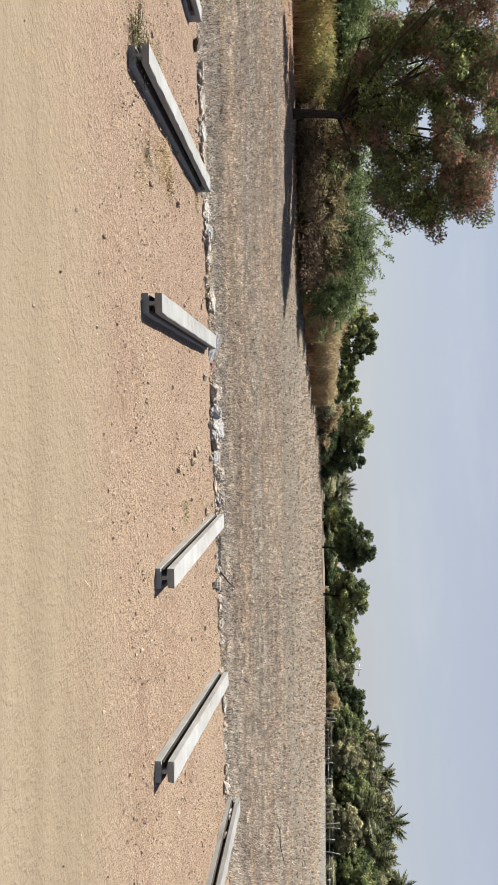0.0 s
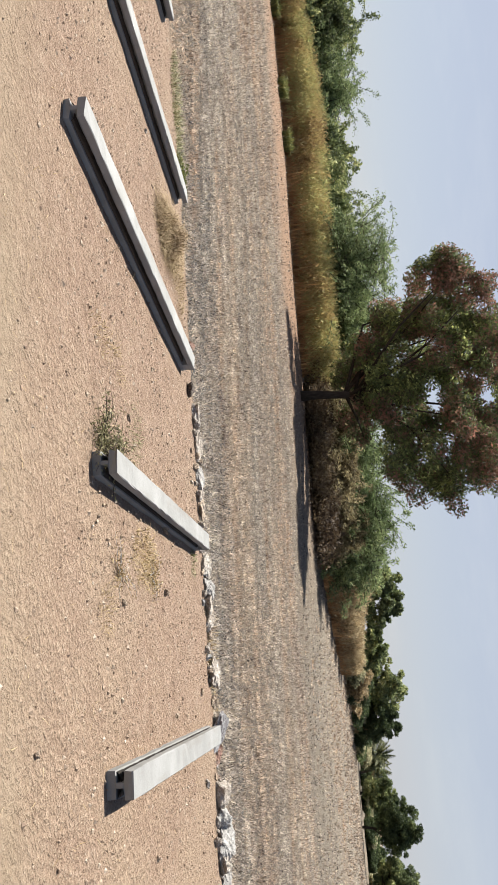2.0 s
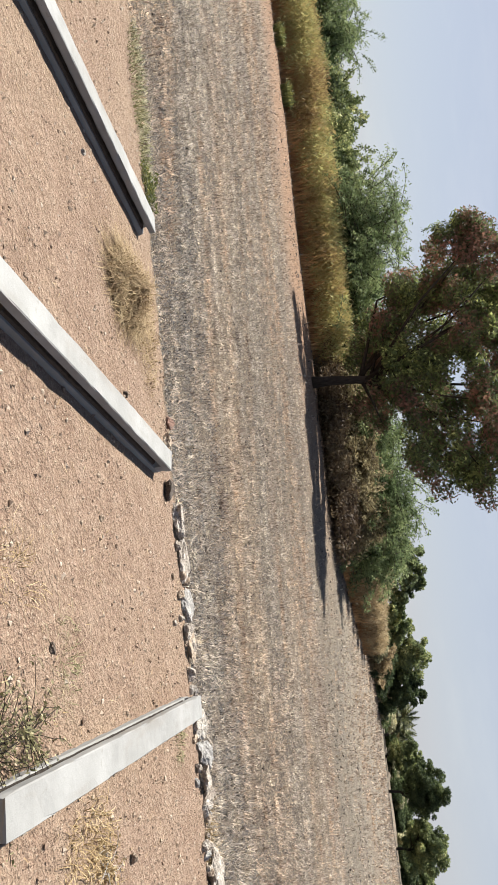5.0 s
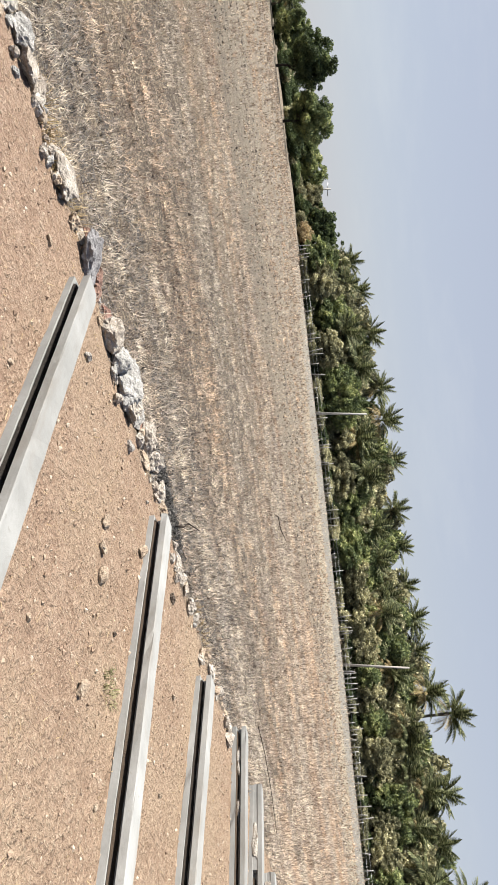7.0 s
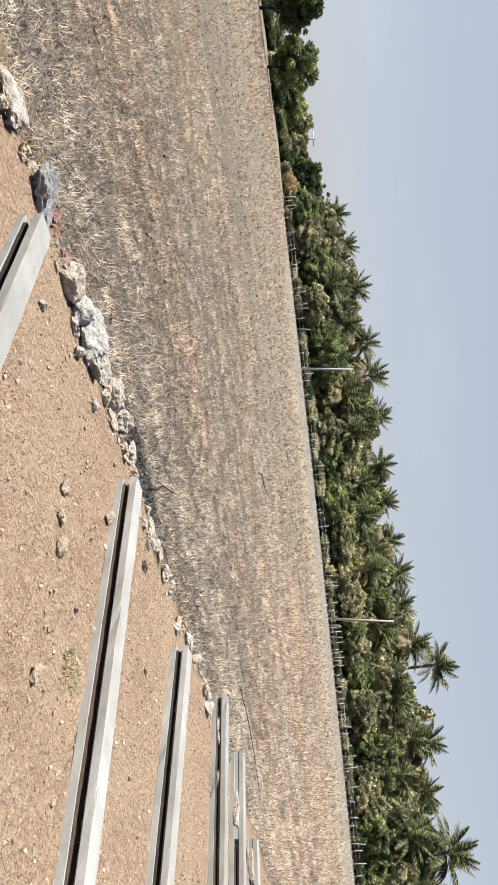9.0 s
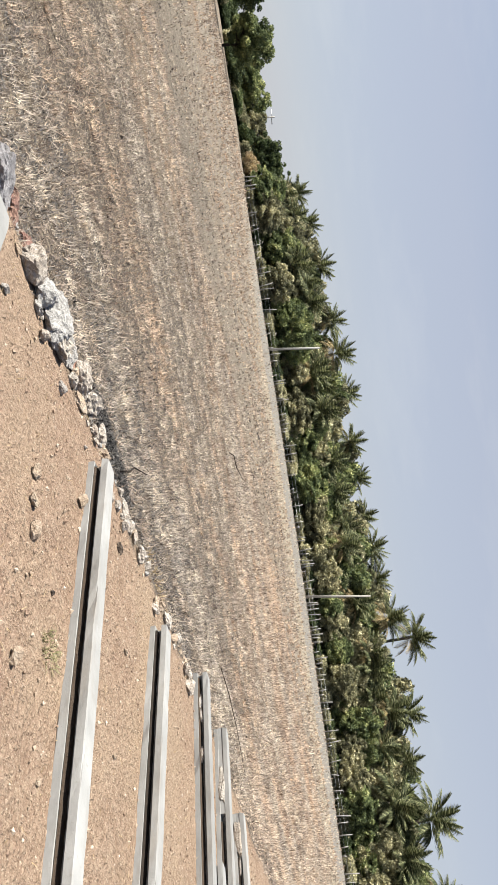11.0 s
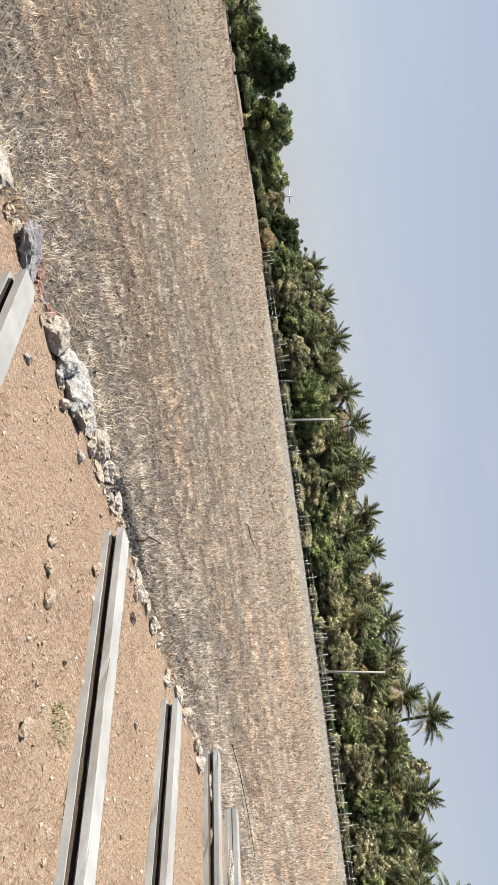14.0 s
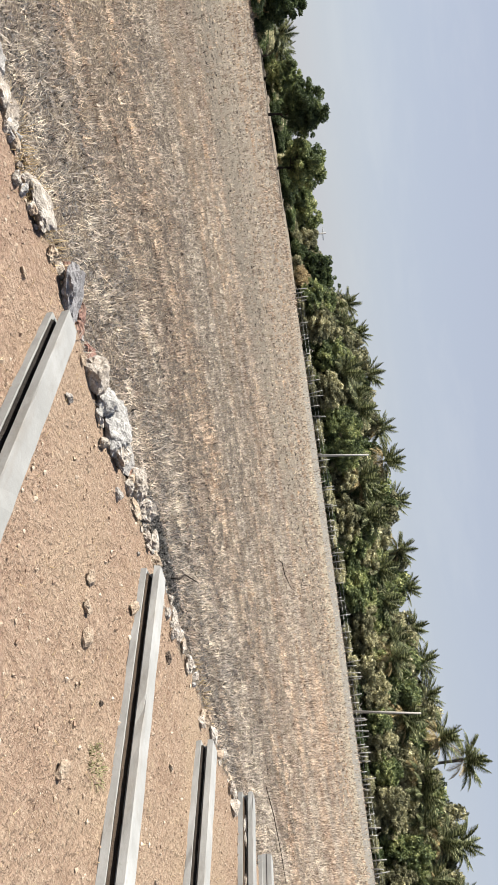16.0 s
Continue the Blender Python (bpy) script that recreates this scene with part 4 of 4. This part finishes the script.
def straggler(label, x, y, seed, stems, reach, leaf, mat, stem_mat):
    """A sprawling weed: thin wiry stems running out low, set with small leaves."""
    rng = np.random.default_rng(seed)
    ob = thing("straggling_weed", label, "weed")
    pieces, where = [], []
    for _ in range(stems):
        a, l, lift = rng.uniform(0, 6.28), reach * rng.uniform(0.35, 1.0), rng.uniform(0.1, 0.55)
        pts, p = [], np.array([0.0, 0.0, 0.0])
        for k in range(5):
            pts.append(tuple(p))
            a += rng.normal() * 0.35
            p = p + np.array([math.cos(a), math.sin(a), lift * (1 - k / 3)]) * l / 5
            p[2] = max(p[2], 0.01)
        pieces.append((pts, [0.003, 0.0025, 0.002, 0.0016, 0.001]))
        for k in range(4):
            for f in rng.uniform(0, 1, 5):
                where.append(np.array(pts[k]) * (1 - f) + np.array(pts[k + 1]) * f + rng.normal(size=3) * 0.012)
    where = np.array(where)
    where[:, 2] = np.maximum(where[:, 2], 0.008)
    tagged(part("stem", tubes_mesh("stem", pieces, stem_mat, 4), ob), kind="stuff")
    part("leaves", bulk_mesh("leaves", leaf_quads(rng, where, leaf, 0.4), 4, mat), ob)
    ob.location = (x, y, z_at(x, y))
    return ob


straggler("sprawling olive weed at a post end", -4.13, 7.12, 11, 60, 0.55, 0.0115, GREEN_WEED, TWIG)
straggler("sprawling olive weed beside a post end", -4.22, 7.5, 12, 24, 0.45, 0.012, GREEN_WEED, TWIG)
straggler("dry sprawling weed beside a post", -3.62, 8.55, 13, 20, 0.35, 0.012, DRY_GRASS, WEATHERED)
straggler("dry sprawling weed on bare soil", -3.35, 7.6, 14, 16, 0.4, 0.011, DRY_GRASS, WEATHERED)
tuft("low_herb", "low grey-green herb at the soil edge", -10.3, 9.75, 13, 700, 0.45, 0.14, 0.005, GREEN_WEED, 1.1, (1.8, 0.6), 11)
tuft("low_herb", "low grey-green herb at the soil edge", -9.6, 9.95, 14, 420, 0.35, 0.12, 0.005, GREEN_WEED, 1.1, (1.5, 0.6), 11)
straggler("fresh yellow-green leafy weed at the field edge", -9.35, 9.95, 15, 70, 0.36, 0.022, FRESH_WEED, WEATHERED)
tuft("green_weed", "small green weed on bare soil", -0.55, 9.45, 16, 120, 0.12, 0.06, 0.004, GREEN_WEED, 1.1)
tuft("green_weed", "small dark weed beside a post end", -4.3, 10.25, 17, 110, 0.14, 0.08, 0.004, GREEN_WEED, 1.1)

v, f = blade_tuft(31, 1900, 0.66, 0.06, 0.008, 1.6, (1.0, 0.3), 3.0, 0.02)
char = thing("charred_patch", "black charred straw and ash beside the stones", "ash", kind="stuff", mesh=mesh_of("charred_patch", v, f, ASH))
char.matrix_basis = pose(-0.3, 12.2, z_at(-0.3, 12.2) + 0.015, 0, 0, 6)


def twig(label, pts, r):
    path = [(x, y, z_at(x, y) + h) for x, y, h in pts]
    ob = thing("twig", label, "twig", mesh=tubes_mesh("twig", [(path, [r, r * 0.9, r * 0.7, r * 0.4])], TWIG, 6))
    return ob


twig("crooked blackened twig standing in the stubble", [(-0.05, 12.22, 0.0), (0.05, 12.35, 0.08), (0.1, 12.5, 0.1), (0.2, 12.5, 0.2)], 0.011)
twig("long thin dark twig lying on the stubble", [(5.0, 14.8, 0.05), (5.5, 14.75, 0.07), (6.05, 14.55, 0.07), (6.6, 14.15, 0.05)], 0.007)
twig("short dark twig lying on the stubble", [(5.9, 22.6, 0.03), (6.1, 22.8, 0.1), (6.5, 22.9, 0.1), (6.9, 22.9, 0.2)], 0.014)


# ---- far off: placed by heading from the field corner ----
EYE_X, EYE_Y = -3.7, 6.0


def bearing(heading, away):
    a = radians(heading)
    x, y = EYE_X + away * math.sin(a), EYE_Y + away * math.cos(a)
    return x, y, z_at(x, y)


# the big mixed-leaf tree and the thicket round it
big = tree("spreading_tree", "large dark spreading tree with green and reddish leaves", "tree", 3, 8.6, ((-0.25, 0.7, 4.75), (5.0, 2.7, 3.65)), 220, 130000, 0.064, BIG_LEAF, 0.15, (0.15, 0.1), 1.5, fork=0.24, shell=0.42, clump_r=0.135, lobes=((-3.1, -1.7, 4.9, 1.1), (-3.5, -1.9, 5.5, 0.9), (-2.6, -1.3, 6.2, 1.0)))
big.location = (-15.9, 27.2, z_at(-15.9, 27.2))

THICKET = [  # x, y, height, half width, leaf, seed
    (-24.0, 30.3, 4.6, 2.3, "a", 21), (-21.8, 31.2, 3.5, 1.9, "a", 22), (-13.9, 33.4, 3.4, 1.9, "a", 23), (-16.2, 32.6, 3.4, 2.2, "a", 24), (-19.4, 32.2, 3.4, 2.0, "a", 25),
    (-12.4, 34.2, 3.0, 1.7, "a", 26), (-28.2, 31.5, 3.1, 2.0, "m", 27), (-31.5, 31.6, 3.2, 2.0, "m", 28), (-35.2, 30.8, 4.1, 2.4, "a", 29), (-38.5, 29.0, 4.6, 2.8, "m", 30), (-42.5, 26.0, 4.4, 3.0, "d", 31),
    (-18.6, 31.2, 2.2, 1.3, "o", 32), (-16.6, 31.0, 2.1, 1.3, "o", 33), (-14.4, 31.2, 2.0, 1.3, "o", 34), (-12.9, 32.6, 1.9, 1.1, "o", 35),
]
LEAF = {"o": (OLIVE_LEAF, "low olive-brown shrub beneath the big tree", 0.055, 0.35), "a": (ACACIA_LEAF, "feathery bright green thorn bush with drooping twigs", 0.062, 0.3), "m": (MID_LEAF, "dense mid-green bush in the thicket", 0.08, 0.4), "d": (DARK_LEAF, "dense dark green bush in the thicket", 0.08, 0.45)}
for x, y, h, r, k, seed in THICKET:
    mat, label, leaf, spread = LEAF[k]
    ob = strand_bush(label, seed, h * 1.05, r * 1.1, mat, leaf, spread)
    ob.location = (x, y, z_at(x, y))

GOLD = [(-40.5, 24.5, 1.5), (-37.4, 26.2, 1.7), (-34.6, 28.0, 1.9), (-31.8, 29.0, 2.1), (-29.2, 29.5, 2.0), (-26.8, 29.5, 1.9), (-24.6, 29.2, 1.9), (-22.5, 29.2, 1.8), (-20.6, 29.5, 1.7)]
for n, (x, y, h) in enumerate(GOLD):
    ob = plume_bush("golden_bush", "tall feathery golden-brown dry grass at the field edge", "golden growth at the field edge", 60 + n, h * 0.95, 2.9, 1.4, GOLD_LEAF, SCORCHED)
    ob.location = (x, y, z_at(x, y))
# brown bushes whose leaf colour includes the shade under the crown
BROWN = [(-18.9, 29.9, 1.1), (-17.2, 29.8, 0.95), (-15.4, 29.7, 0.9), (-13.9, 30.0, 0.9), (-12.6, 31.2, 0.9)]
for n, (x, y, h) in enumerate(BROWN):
    ob = tree("dead_bush", "low brown dead bush, darkened for the shade beneath the big tree", "bush", 75 + n, h, ((0, 0, h * 0.48), (1.9, 1.2, h * 0.55)), 60, 6000, 0.065, BROWN_SHADE_LEAF, 0.03, (0, 0), 0.02, "dead bushes beneath the big tree", 0.3, 0.2, 0.3, 0.4)
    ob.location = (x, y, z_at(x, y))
RUST = [(-12.9, 35.8, 2.1), (-12.6, 38.5, 2.0), (-12.4, 42.0, 1.7), (-12.2, 45.5, 1.6), (-12.0, 49.5, 1.5)]
for n, (x, y, h) in enumerate(RUST):
    ob = plume_bush("dry_bush", "tall tan-brown dry grass at the field edge", "dry growth at the field edge", 80 + n, h, 1.4, 1.7, RUST_LEAF, SCORCHED)
    ob.location = (x, y, z_at(x, y))
for n, (x, y) in enumerate([(-28.6, 27.6), (-30.9, 26.8), (-34.6, 25.6)]):
    tuft("green_weed", "dark green weed at the foot of the golden bushes", x, y, 91 + n, 500, 0.4, 0.6, 0.02, FRESH_WEED, 0.6)


# ---- distant broadleaf trees ----
def far_tree(name, label, seed, h, r, bottom, leaves, leaf, mat, shell=0.4, clumps=50, group=""):
    return tree(name, label, "tree", seed, h, ((0, 0, (h + bottom) / 2), (r, r, (h - bottom) / 2)), clumps, leaves, leaf, mat, 0.12, (0.2, 0.1), bottom * 0.8 + 0.1, group, 0.3, shell, 0.165, 0.5)


for x, y, h, r, bottom, mat, label, seed in [
    (-15.3, 51.0, 4.3, 1.9, 0.3, MID_LEAF, "mid-green tree with open crown behind dry bushes", 101), (-12.9, 53.0, 3.0, 1.6, 0.2, MID_LEAF, "small mid-green tree behind dry bushes", 102),
    (-13.3, 69.4, 4.6, 2.2, 0.3, MID_LEAF, "leafy green tree with a bushy crown", 103), (-10.9, 70.4, 3.9, 1.9, 0.3, DARK_LEAF, "dark green bushy tree", 104),
    (-3.6, 82.3, 5.2, 2.6, 0.8, DARK_LEAF, "round dark green tree with a short bare trunk", 105), (1.0, 84.3, 4.8, 2.5, 0.3, MID_LEAF, "rounded green tree beside a pole", 106),
    (-6.6, 86.0, 3.4, 1.9, 0.2, MID_LEAF, "small green tree behind palms", 107),
    *[(*bearing(a, d)[:2], h, r, 0.2, mat, label, seed) for a, d, h, r, mat, label, seed in [
        (3.3, 96, 2.6, 2.2, MID_LEAF, "low green hedge tree far off", 108), (5.3, 97, 3.8, 2.6, MID_LEAF, "green tree with a ragged top", 109),
        (7.0, 97, 4.2, 2.4, MID_LEAF, "green tree with a ragged top", 110), (8.8, 95, 3.4, 2.3, DUSTY_LEAF, "dusty olive tree before the grove", 111),
        (10.3, 92, 4.5, 2.3, DARK_LEAF, "dark green tree before the grove", 112), (11.6, 91, 4.9, 2.2, DARK_LEAF, "dark green tree before the grove", 113)]],
]:
    full = seed in (105, 106)
    ob = far_tree("broadleaf_tree", label, seed, h, r, bottom, 30000 if full else 15000, 0.105, mat, 0.12 if full else 0.3, 190 if full else 120)
    ob.location = (x, y, z_at(x, y))

# ---- low hedge along the far edge ----
HEDGES = [tree("hedge_bush", label, "bush", seed, 1.5, ((0, 0, 0.7), (1.5, 1.2, 0.75)), 40, 5000, 0.09, mat, 0.03, (0, 0), 0.03, "low hedge at the far field edge", 0.3, 0.2, 0.3, 0.45) for label, seed, mat in [("low dusty olive hedge bush", 131, DUSTY_LEAF), ("low tan dry hedge bush", 132, RUST_LEAF), ("low dark green hedge bush", 133, DARK_LEAF)]]
rng = np.random.default_rng(12)
hedge = [(-12.5 + 0.25 * i + rng.normal() * 0.3, 56 + 2.1 * i + rng.normal() * 0.6) for i in range(13)] + [bearing(a + rng.normal() * 0.3, 88 + 3 * math.sin(a))[:2] for a in np.arange(-3.6, 12.5, 0.85)]
for n, (x, y) in enumerate(hedge):
    m = pose(x, y, z_at(x, y), 0, 0, rng.uniform(0, 360)) @ Matrix.Diagonal((rng.uniform(0.8, 1.2), 1, rng.uniform(0.6, 1.2), 1))
    if n < len(hedge) - 3:
        copy_thing(HEDGES[n % 3 if x < -11 else (0, 2, 2)[n % 3]], m)
    else:
        HEDGES[n - len(hedge) + 3].matrix_basis = m

# a dark belt of bushes closes the view beneath and between the far trees
for a in np.arange(-12.0, 13.0, 0.9):
    x, y, z = bearing(a + rng.normal() * 0.2, 99 + rng.normal())
    copy_thing(HEDGES[2], pose(x, y, z, 0, 0, rng.uniform(0, 360)) @ Matrix.Diagonal((1.2, 1.0, rng.uniform(1.0, 1.7), 1)))

# scrubby undergrowth at the foot of the trees
for n, a in enumerate(np.arange(-7.0, 69.0, 0.8)):
    x, y, z = bearing(a + rng.normal() * 0.25, (78.6 if a > 12 else 92.0) + rng.normal() * 0.5)
    copy_thing(HEDGES[(0, 2, 0, 0, 2, 0)[n % 6]], pose(x, y, z, 0, 0, rng.uniform(0, 360)) @ Matrix.Diagonal((rng.uniform(0.6, 0.95), 0.8, rng.uniform(0.55, 0.95), 1)))

# ---- the palm grove ----
GROVE = "trees of the palm grove"
MASTERS = []
for seed, mat, label in [(201, MID_LEAF, "mid-green grove tree with dense leaves"), (202, DUSTY_LEAF, "dusty olive grove tree with pale leaves"), (203, DUSTY_LEAF, "grey-green grove tree with speckled leaves"), (204, MID_LEAF, "light green bushy grove tree"), (205, DUSTY_LEAF, "grey-green dry grove tree")]:
    MASTERS.append(far_tree("grove_tree", label, seed, 6.0, 2.6, 0.3, 11000, 0.15, mat, 0.3, 150, GROVE))
rng = np.random.default_rng(77)
TOPS_AT, TOPS = [11.4, 13.4, 17.9, 22.4, 26.4, 30.4, 35.4, 39.4, 43.4, 48.4, 51.9, 56.4, 63, 71], [2.5, 2.9, 3.5, 3.85, 3.95, 3.85, 3.85, 4.25, 4.8, 4.95, 4.3, 4.75, 5.0, 5.1]
spots, grove = [], []
for row, (away, tall) in enumerate([(80.0, 0.34), (82, 0.58), (84.5, 0.8), (90, 1.0)]):
    heading = 12.2 + row * 0.5
    while heading < 70:
        spots.append((heading + rng.normal() * 0.3, away + rng.normal() * 1.0, tall * rng.uniform(0.82, 1.1)))
        heading += rng.uniform(1.2, 1.9)
for n, (heading, away, tall) in enumerate(spots):
    x, y, z = bearing(heading, away)
    h = (1.4 - z) + away * math.tan(radians(float(np.interp(heading, TOPS_AT, TOPS)))) * tall
    s = h / 6.0
    m = pose(x, y, z, 0, 0, rng.uniform(0, 360)) @ Matrix.Diagonal((max(0.75, s * rng.uniform(0.7, 1.0)), max(0.75, s * 0.85), s, 1))
    grove.append((m, int(rng.integers(0, 5))))
for m, k in grove[5:]:
    copy_thing(MASTERS[k], m)
for ob, (m, k) in zip(MASTERS, grove):
    ob.matrix_basis = m


def frond_mesh(name, seed, length, arch, mat, leaflets=42):
    """A palm frond: an arched midrib with two rows of narrow hanging leaflets."""
    r = np.random.default_rng(seed)
    verts, faces = [], []

    def spine(f):
        return np.array([length * (f - 0.22 * arch * f * f), 0, length * (0.42 * f - 0.62 * arch * f * f)])

    for i in range(10):
        c, w = spine(i / 9), 0.035 * (1 - 0.8 * i / 9)
        verts += [c + (0, w, 0), c - (0, w, 0)]
        if i:
            k = len(verts)
            faces.append((k - 4, k - 3, k - 1, k - 2))
    for i in range(leaflets):
        f = 0.16 + 0.84 * i / (leaflets - 1)
        c, ahead = spine(f), spine(min(1, f + 0.03)) - spine(f - 0.03)
        ahead = ahead / np.linalg.norm(ahead)
        long = length * 0.29 * math.sin(math.pi * min(1, 0.25 + 0.72 * f)) * r.uniform(0.85, 1.15)
        for side in (-1, 1):
            d = ahead * 0.65 + np.array([0, side * 0.75, -0.35 - 0.3 * r.random()])
            tip = c + d / np.linalg.norm(d) * long
            k = len(verts)
            verts += [c - ahead * 0.034, c + ahead * 0.034, tip]
            faces.append((k, k + 1, k + 2))
    return mesh_of(name, verts, faces, mat)


FRONDS = [frond_mesh("frond", 300 + i, 2.5 + 0.25 * (i % 3), a, PALM_GREEN) for i, a in enumerate((0.35, 0.6, 0.85, 1.05))] + [frond_mesh("frond", 310 + i, 2.4, a, PALM_DRY, 20) for i, a in enumerate((0.7, 0.95))]


def palm(label, seed, height, fronds, dry, group=GROVE):
    r = np.random.default_rng(seed)
    ob = thing("palm_tree", label, "palm", group)
    bend = r.normal(size=2) * 0.25
    path = [(bend[0] * f * f, bend[1] * f * f, height * f - 0.1) for f in (0, 0.3, 0.6, 0.85, 1)]
    part("trunk", tubes_mesh("palm_trunk", [(path, [0.17, 0.14, 0.12, 0.12, 0.14])], PALM_BARK), ob)
    for i in range(fronds):
        f = i / fronds
        me = FRONDS[4 + int(r.integers(0, 2))] if f < dry else FRONDS[int(min(3, max(0, (1 - f) * 4 + r.normal() * 0.4)))]
        leaf = part("frond", me, ob, "dry brown frond" if f < dry else "")
        leaf.matrix_basis = pose(path[-1][0], path[-1][1], height - 0.1, 0, (24 if f < dry else 18) - 78 * f ** 1.5 + r.normal() * 9, i * 137.5 + r.normal() * 16)
    return ob


PALM_KINDS = [("tall coconut palm with arching green fronds", 32, 0.2), ("coconut palm with some dry hanging fronds", 32, 0.42), ("full-crowned palm with dense green fronds", 34, 0.0)]
SKYLINE = [  # heading, how high its crown's tip stands (degrees above level), distance, which kind, crown size
    (13.1, 3.07, 93, 0, 0.95), (15.2, 3.5, 93, 0, 1.0), (17.9, 4.0, 91, 2, 1.15), (22.0, 4.3, 91, 0, 1.05), (24.3, 4.5, 88, 1, 1.25), (26.6, 4.5, 92, 2, 1.15), (30.2, 4.4, 91, 0, 1.05), (32.9, 4.4, 92, 0, 1.0), (35.3, 4.4, 91, 0, 1.05),
    (37.8, 4.8, 91, 2, 1.15), (40.0, 4.7, 91, 0, 1.1), (42.8, 5.3, 86, 1, 1.25), (44.3, 6.75, 90, 0, 1.35), (48.6, 5.4, 88, 2, 1.2), (51.8, 4.7, 88, 0, 1.1), (55.6, 6.0, 84, 2, 1.5), (59.9, 5.6, 86, 0, 1.2), (64.4, 5.8, 86, 1, 1.2),
    (19.9, 2.8, 84, 2, 0.95), (25.4, 2.7, 82, 1, 1.15), (28.0, 2.9, 82, 2, 1.2), (31.6, 3.0, 83, 0, 1.1), (34.0, 2.9, 82, 1, 1.1), (36.6, 3.1, 83, 2, 1.2), (41.2, 3.4, 82, 1, 1.2), (46.0, 3.6, 83, 2, 1.2), (47.8, 3.3, 82, 2, 1.1), (50.4, 3.4, 83, 0, 1.1), (54.0, 3.8, 81, 2, 1.4), (57.6, 3.9, 82, 2, 1.3),
    (-5.5, 0.9, 83, 2, 0.85), (-4.4, 1.15, 82, 2, 0.95), (-3.4, 1.0, 84, 0, 0.85),
]
rng = np.random.default_rng(21)
heading = 12.6
while heading < 69:  # shorter palms that fill the front of the grove
    top = float(np.interp(heading, TOPS_AT, TOPS))
    SKYLINE.append((heading, top * rng.uniform(0.45, 0.88), rng.uniform(80.5, 88), int(rng.integers(0, 3)), rng.uniform(0.9, 1.25)))
    heading += rng.uniform(1.2, 2.8)
for n, (heading, tip, away, kind, size) in enumerate(SKYLINE):
    x, y, z = bearing(heading, away)
    size *= 0.92
    crown_h = 1.4 + away * math.tan(radians(tip - 0.42)) - z - 1.2 * size
    label, fronds, dry = PALM_KINDS[kind]
    ob = palm(label, 400 + n, crown_h / size, fronds, dry)
    ob.matrix_basis = pose(x, y, z, 0, 0, 53.0 * n) @ Matrix.Diagonal((size, size, size, 1))


# ---- fence and poles along the far edge ----
def build_fence():
    rng = np.random.default_rng(8)
    fence = thing("wire_fence", "old fence of uneven pale wooden posts before the grove", "fence")
    meshes = [tubes_mesh("post", [([(0, 0, -0.2), (0.02 * k, 0, 0.7), (0.05 * k, 0.02, 1.35)], [0.055, 0.05, 0.04])], WEATHERED, 6) for k in range(-1, 3)]
    tops, heading = [], 11.5
    while heading < 68:
        x, y, z = bearing(heading, 76 + 0.6 * math.sin(heading))
        p = part("post", meshes[int(rng.integers(0, 4))], fence)
        p.matrix_basis = pose(x, y, z, rng.normal() * 4, rng.normal() * 4, rng.uniform(0, 360)) @ Matrix.Diagonal((0.85, 0.85, rng.uniform(0.3, 1.0), 1))
        tops.append((x, y, z))
        heading += rng.choice([0.18, 0.3, 0.45, 0.7, 1.0])
    for h in (0.35, 0.65):
        part("wire", tubes_mesh("wire", [([(x, y, z + h) for x, y, z in tops], [0.008] * len(tops))], STEEL, 4), fence)


build_fence()


def pole(label, heading, away, height, lean_deg, arms, stay=False):
    x, y, z = bearing(heading, away)
    ob = thing("utility_pole", label, "utility pole")
    part("shaft", tubes_mesh("shaft", [([(0, 0, -0.3), (0, 0, height * 0.5), (0, 0, height)], [0.13, 0.11, 0.085])], POLE_PAINT, 10), ob)
    for k in range(arms):
        part("crossarm", tubes_mesh("crossarm", [([(-0.75, 0, height - 0.35 - 0.5 * k), (0, 0.1, height - 0.35 - 0.5 * k), (0.75, 0, height - 0.35 - 0.5 * k)], [0.05, 0.05, 0.05])], STEEL, 6), ob)
    if stay:
        part("stay", tubes_mesh("stay", [([(-1.4, 0.4, -0.1), (-0.05, 0, height * 0.8)], [0.06, 0.05])], POLE_PAINT, 6), ob)
    ob.matrix_basis = pose(x, y, z, 0, 0, -heading) @ pose(0, 0, 0, 0, lean_deg, 0)
    return ob


pole("tall slender pale cement pole before the grove", 40.57, 77, 6.0, 7, 0)
pole("slender pale cement pole before the grove", 23.17, 77, 4.8, 7, 0)
pole("slim pole with a crossarm above the trees", 7.91, 96, 4.1, 5, 1)
pole("leaning pale pole with a stay beside a tree", 4.25, 88, 3.4, -3, 1, True)
pole("small crossarm pole among bushes", -43.0, 41, 2.4, 2, 1)
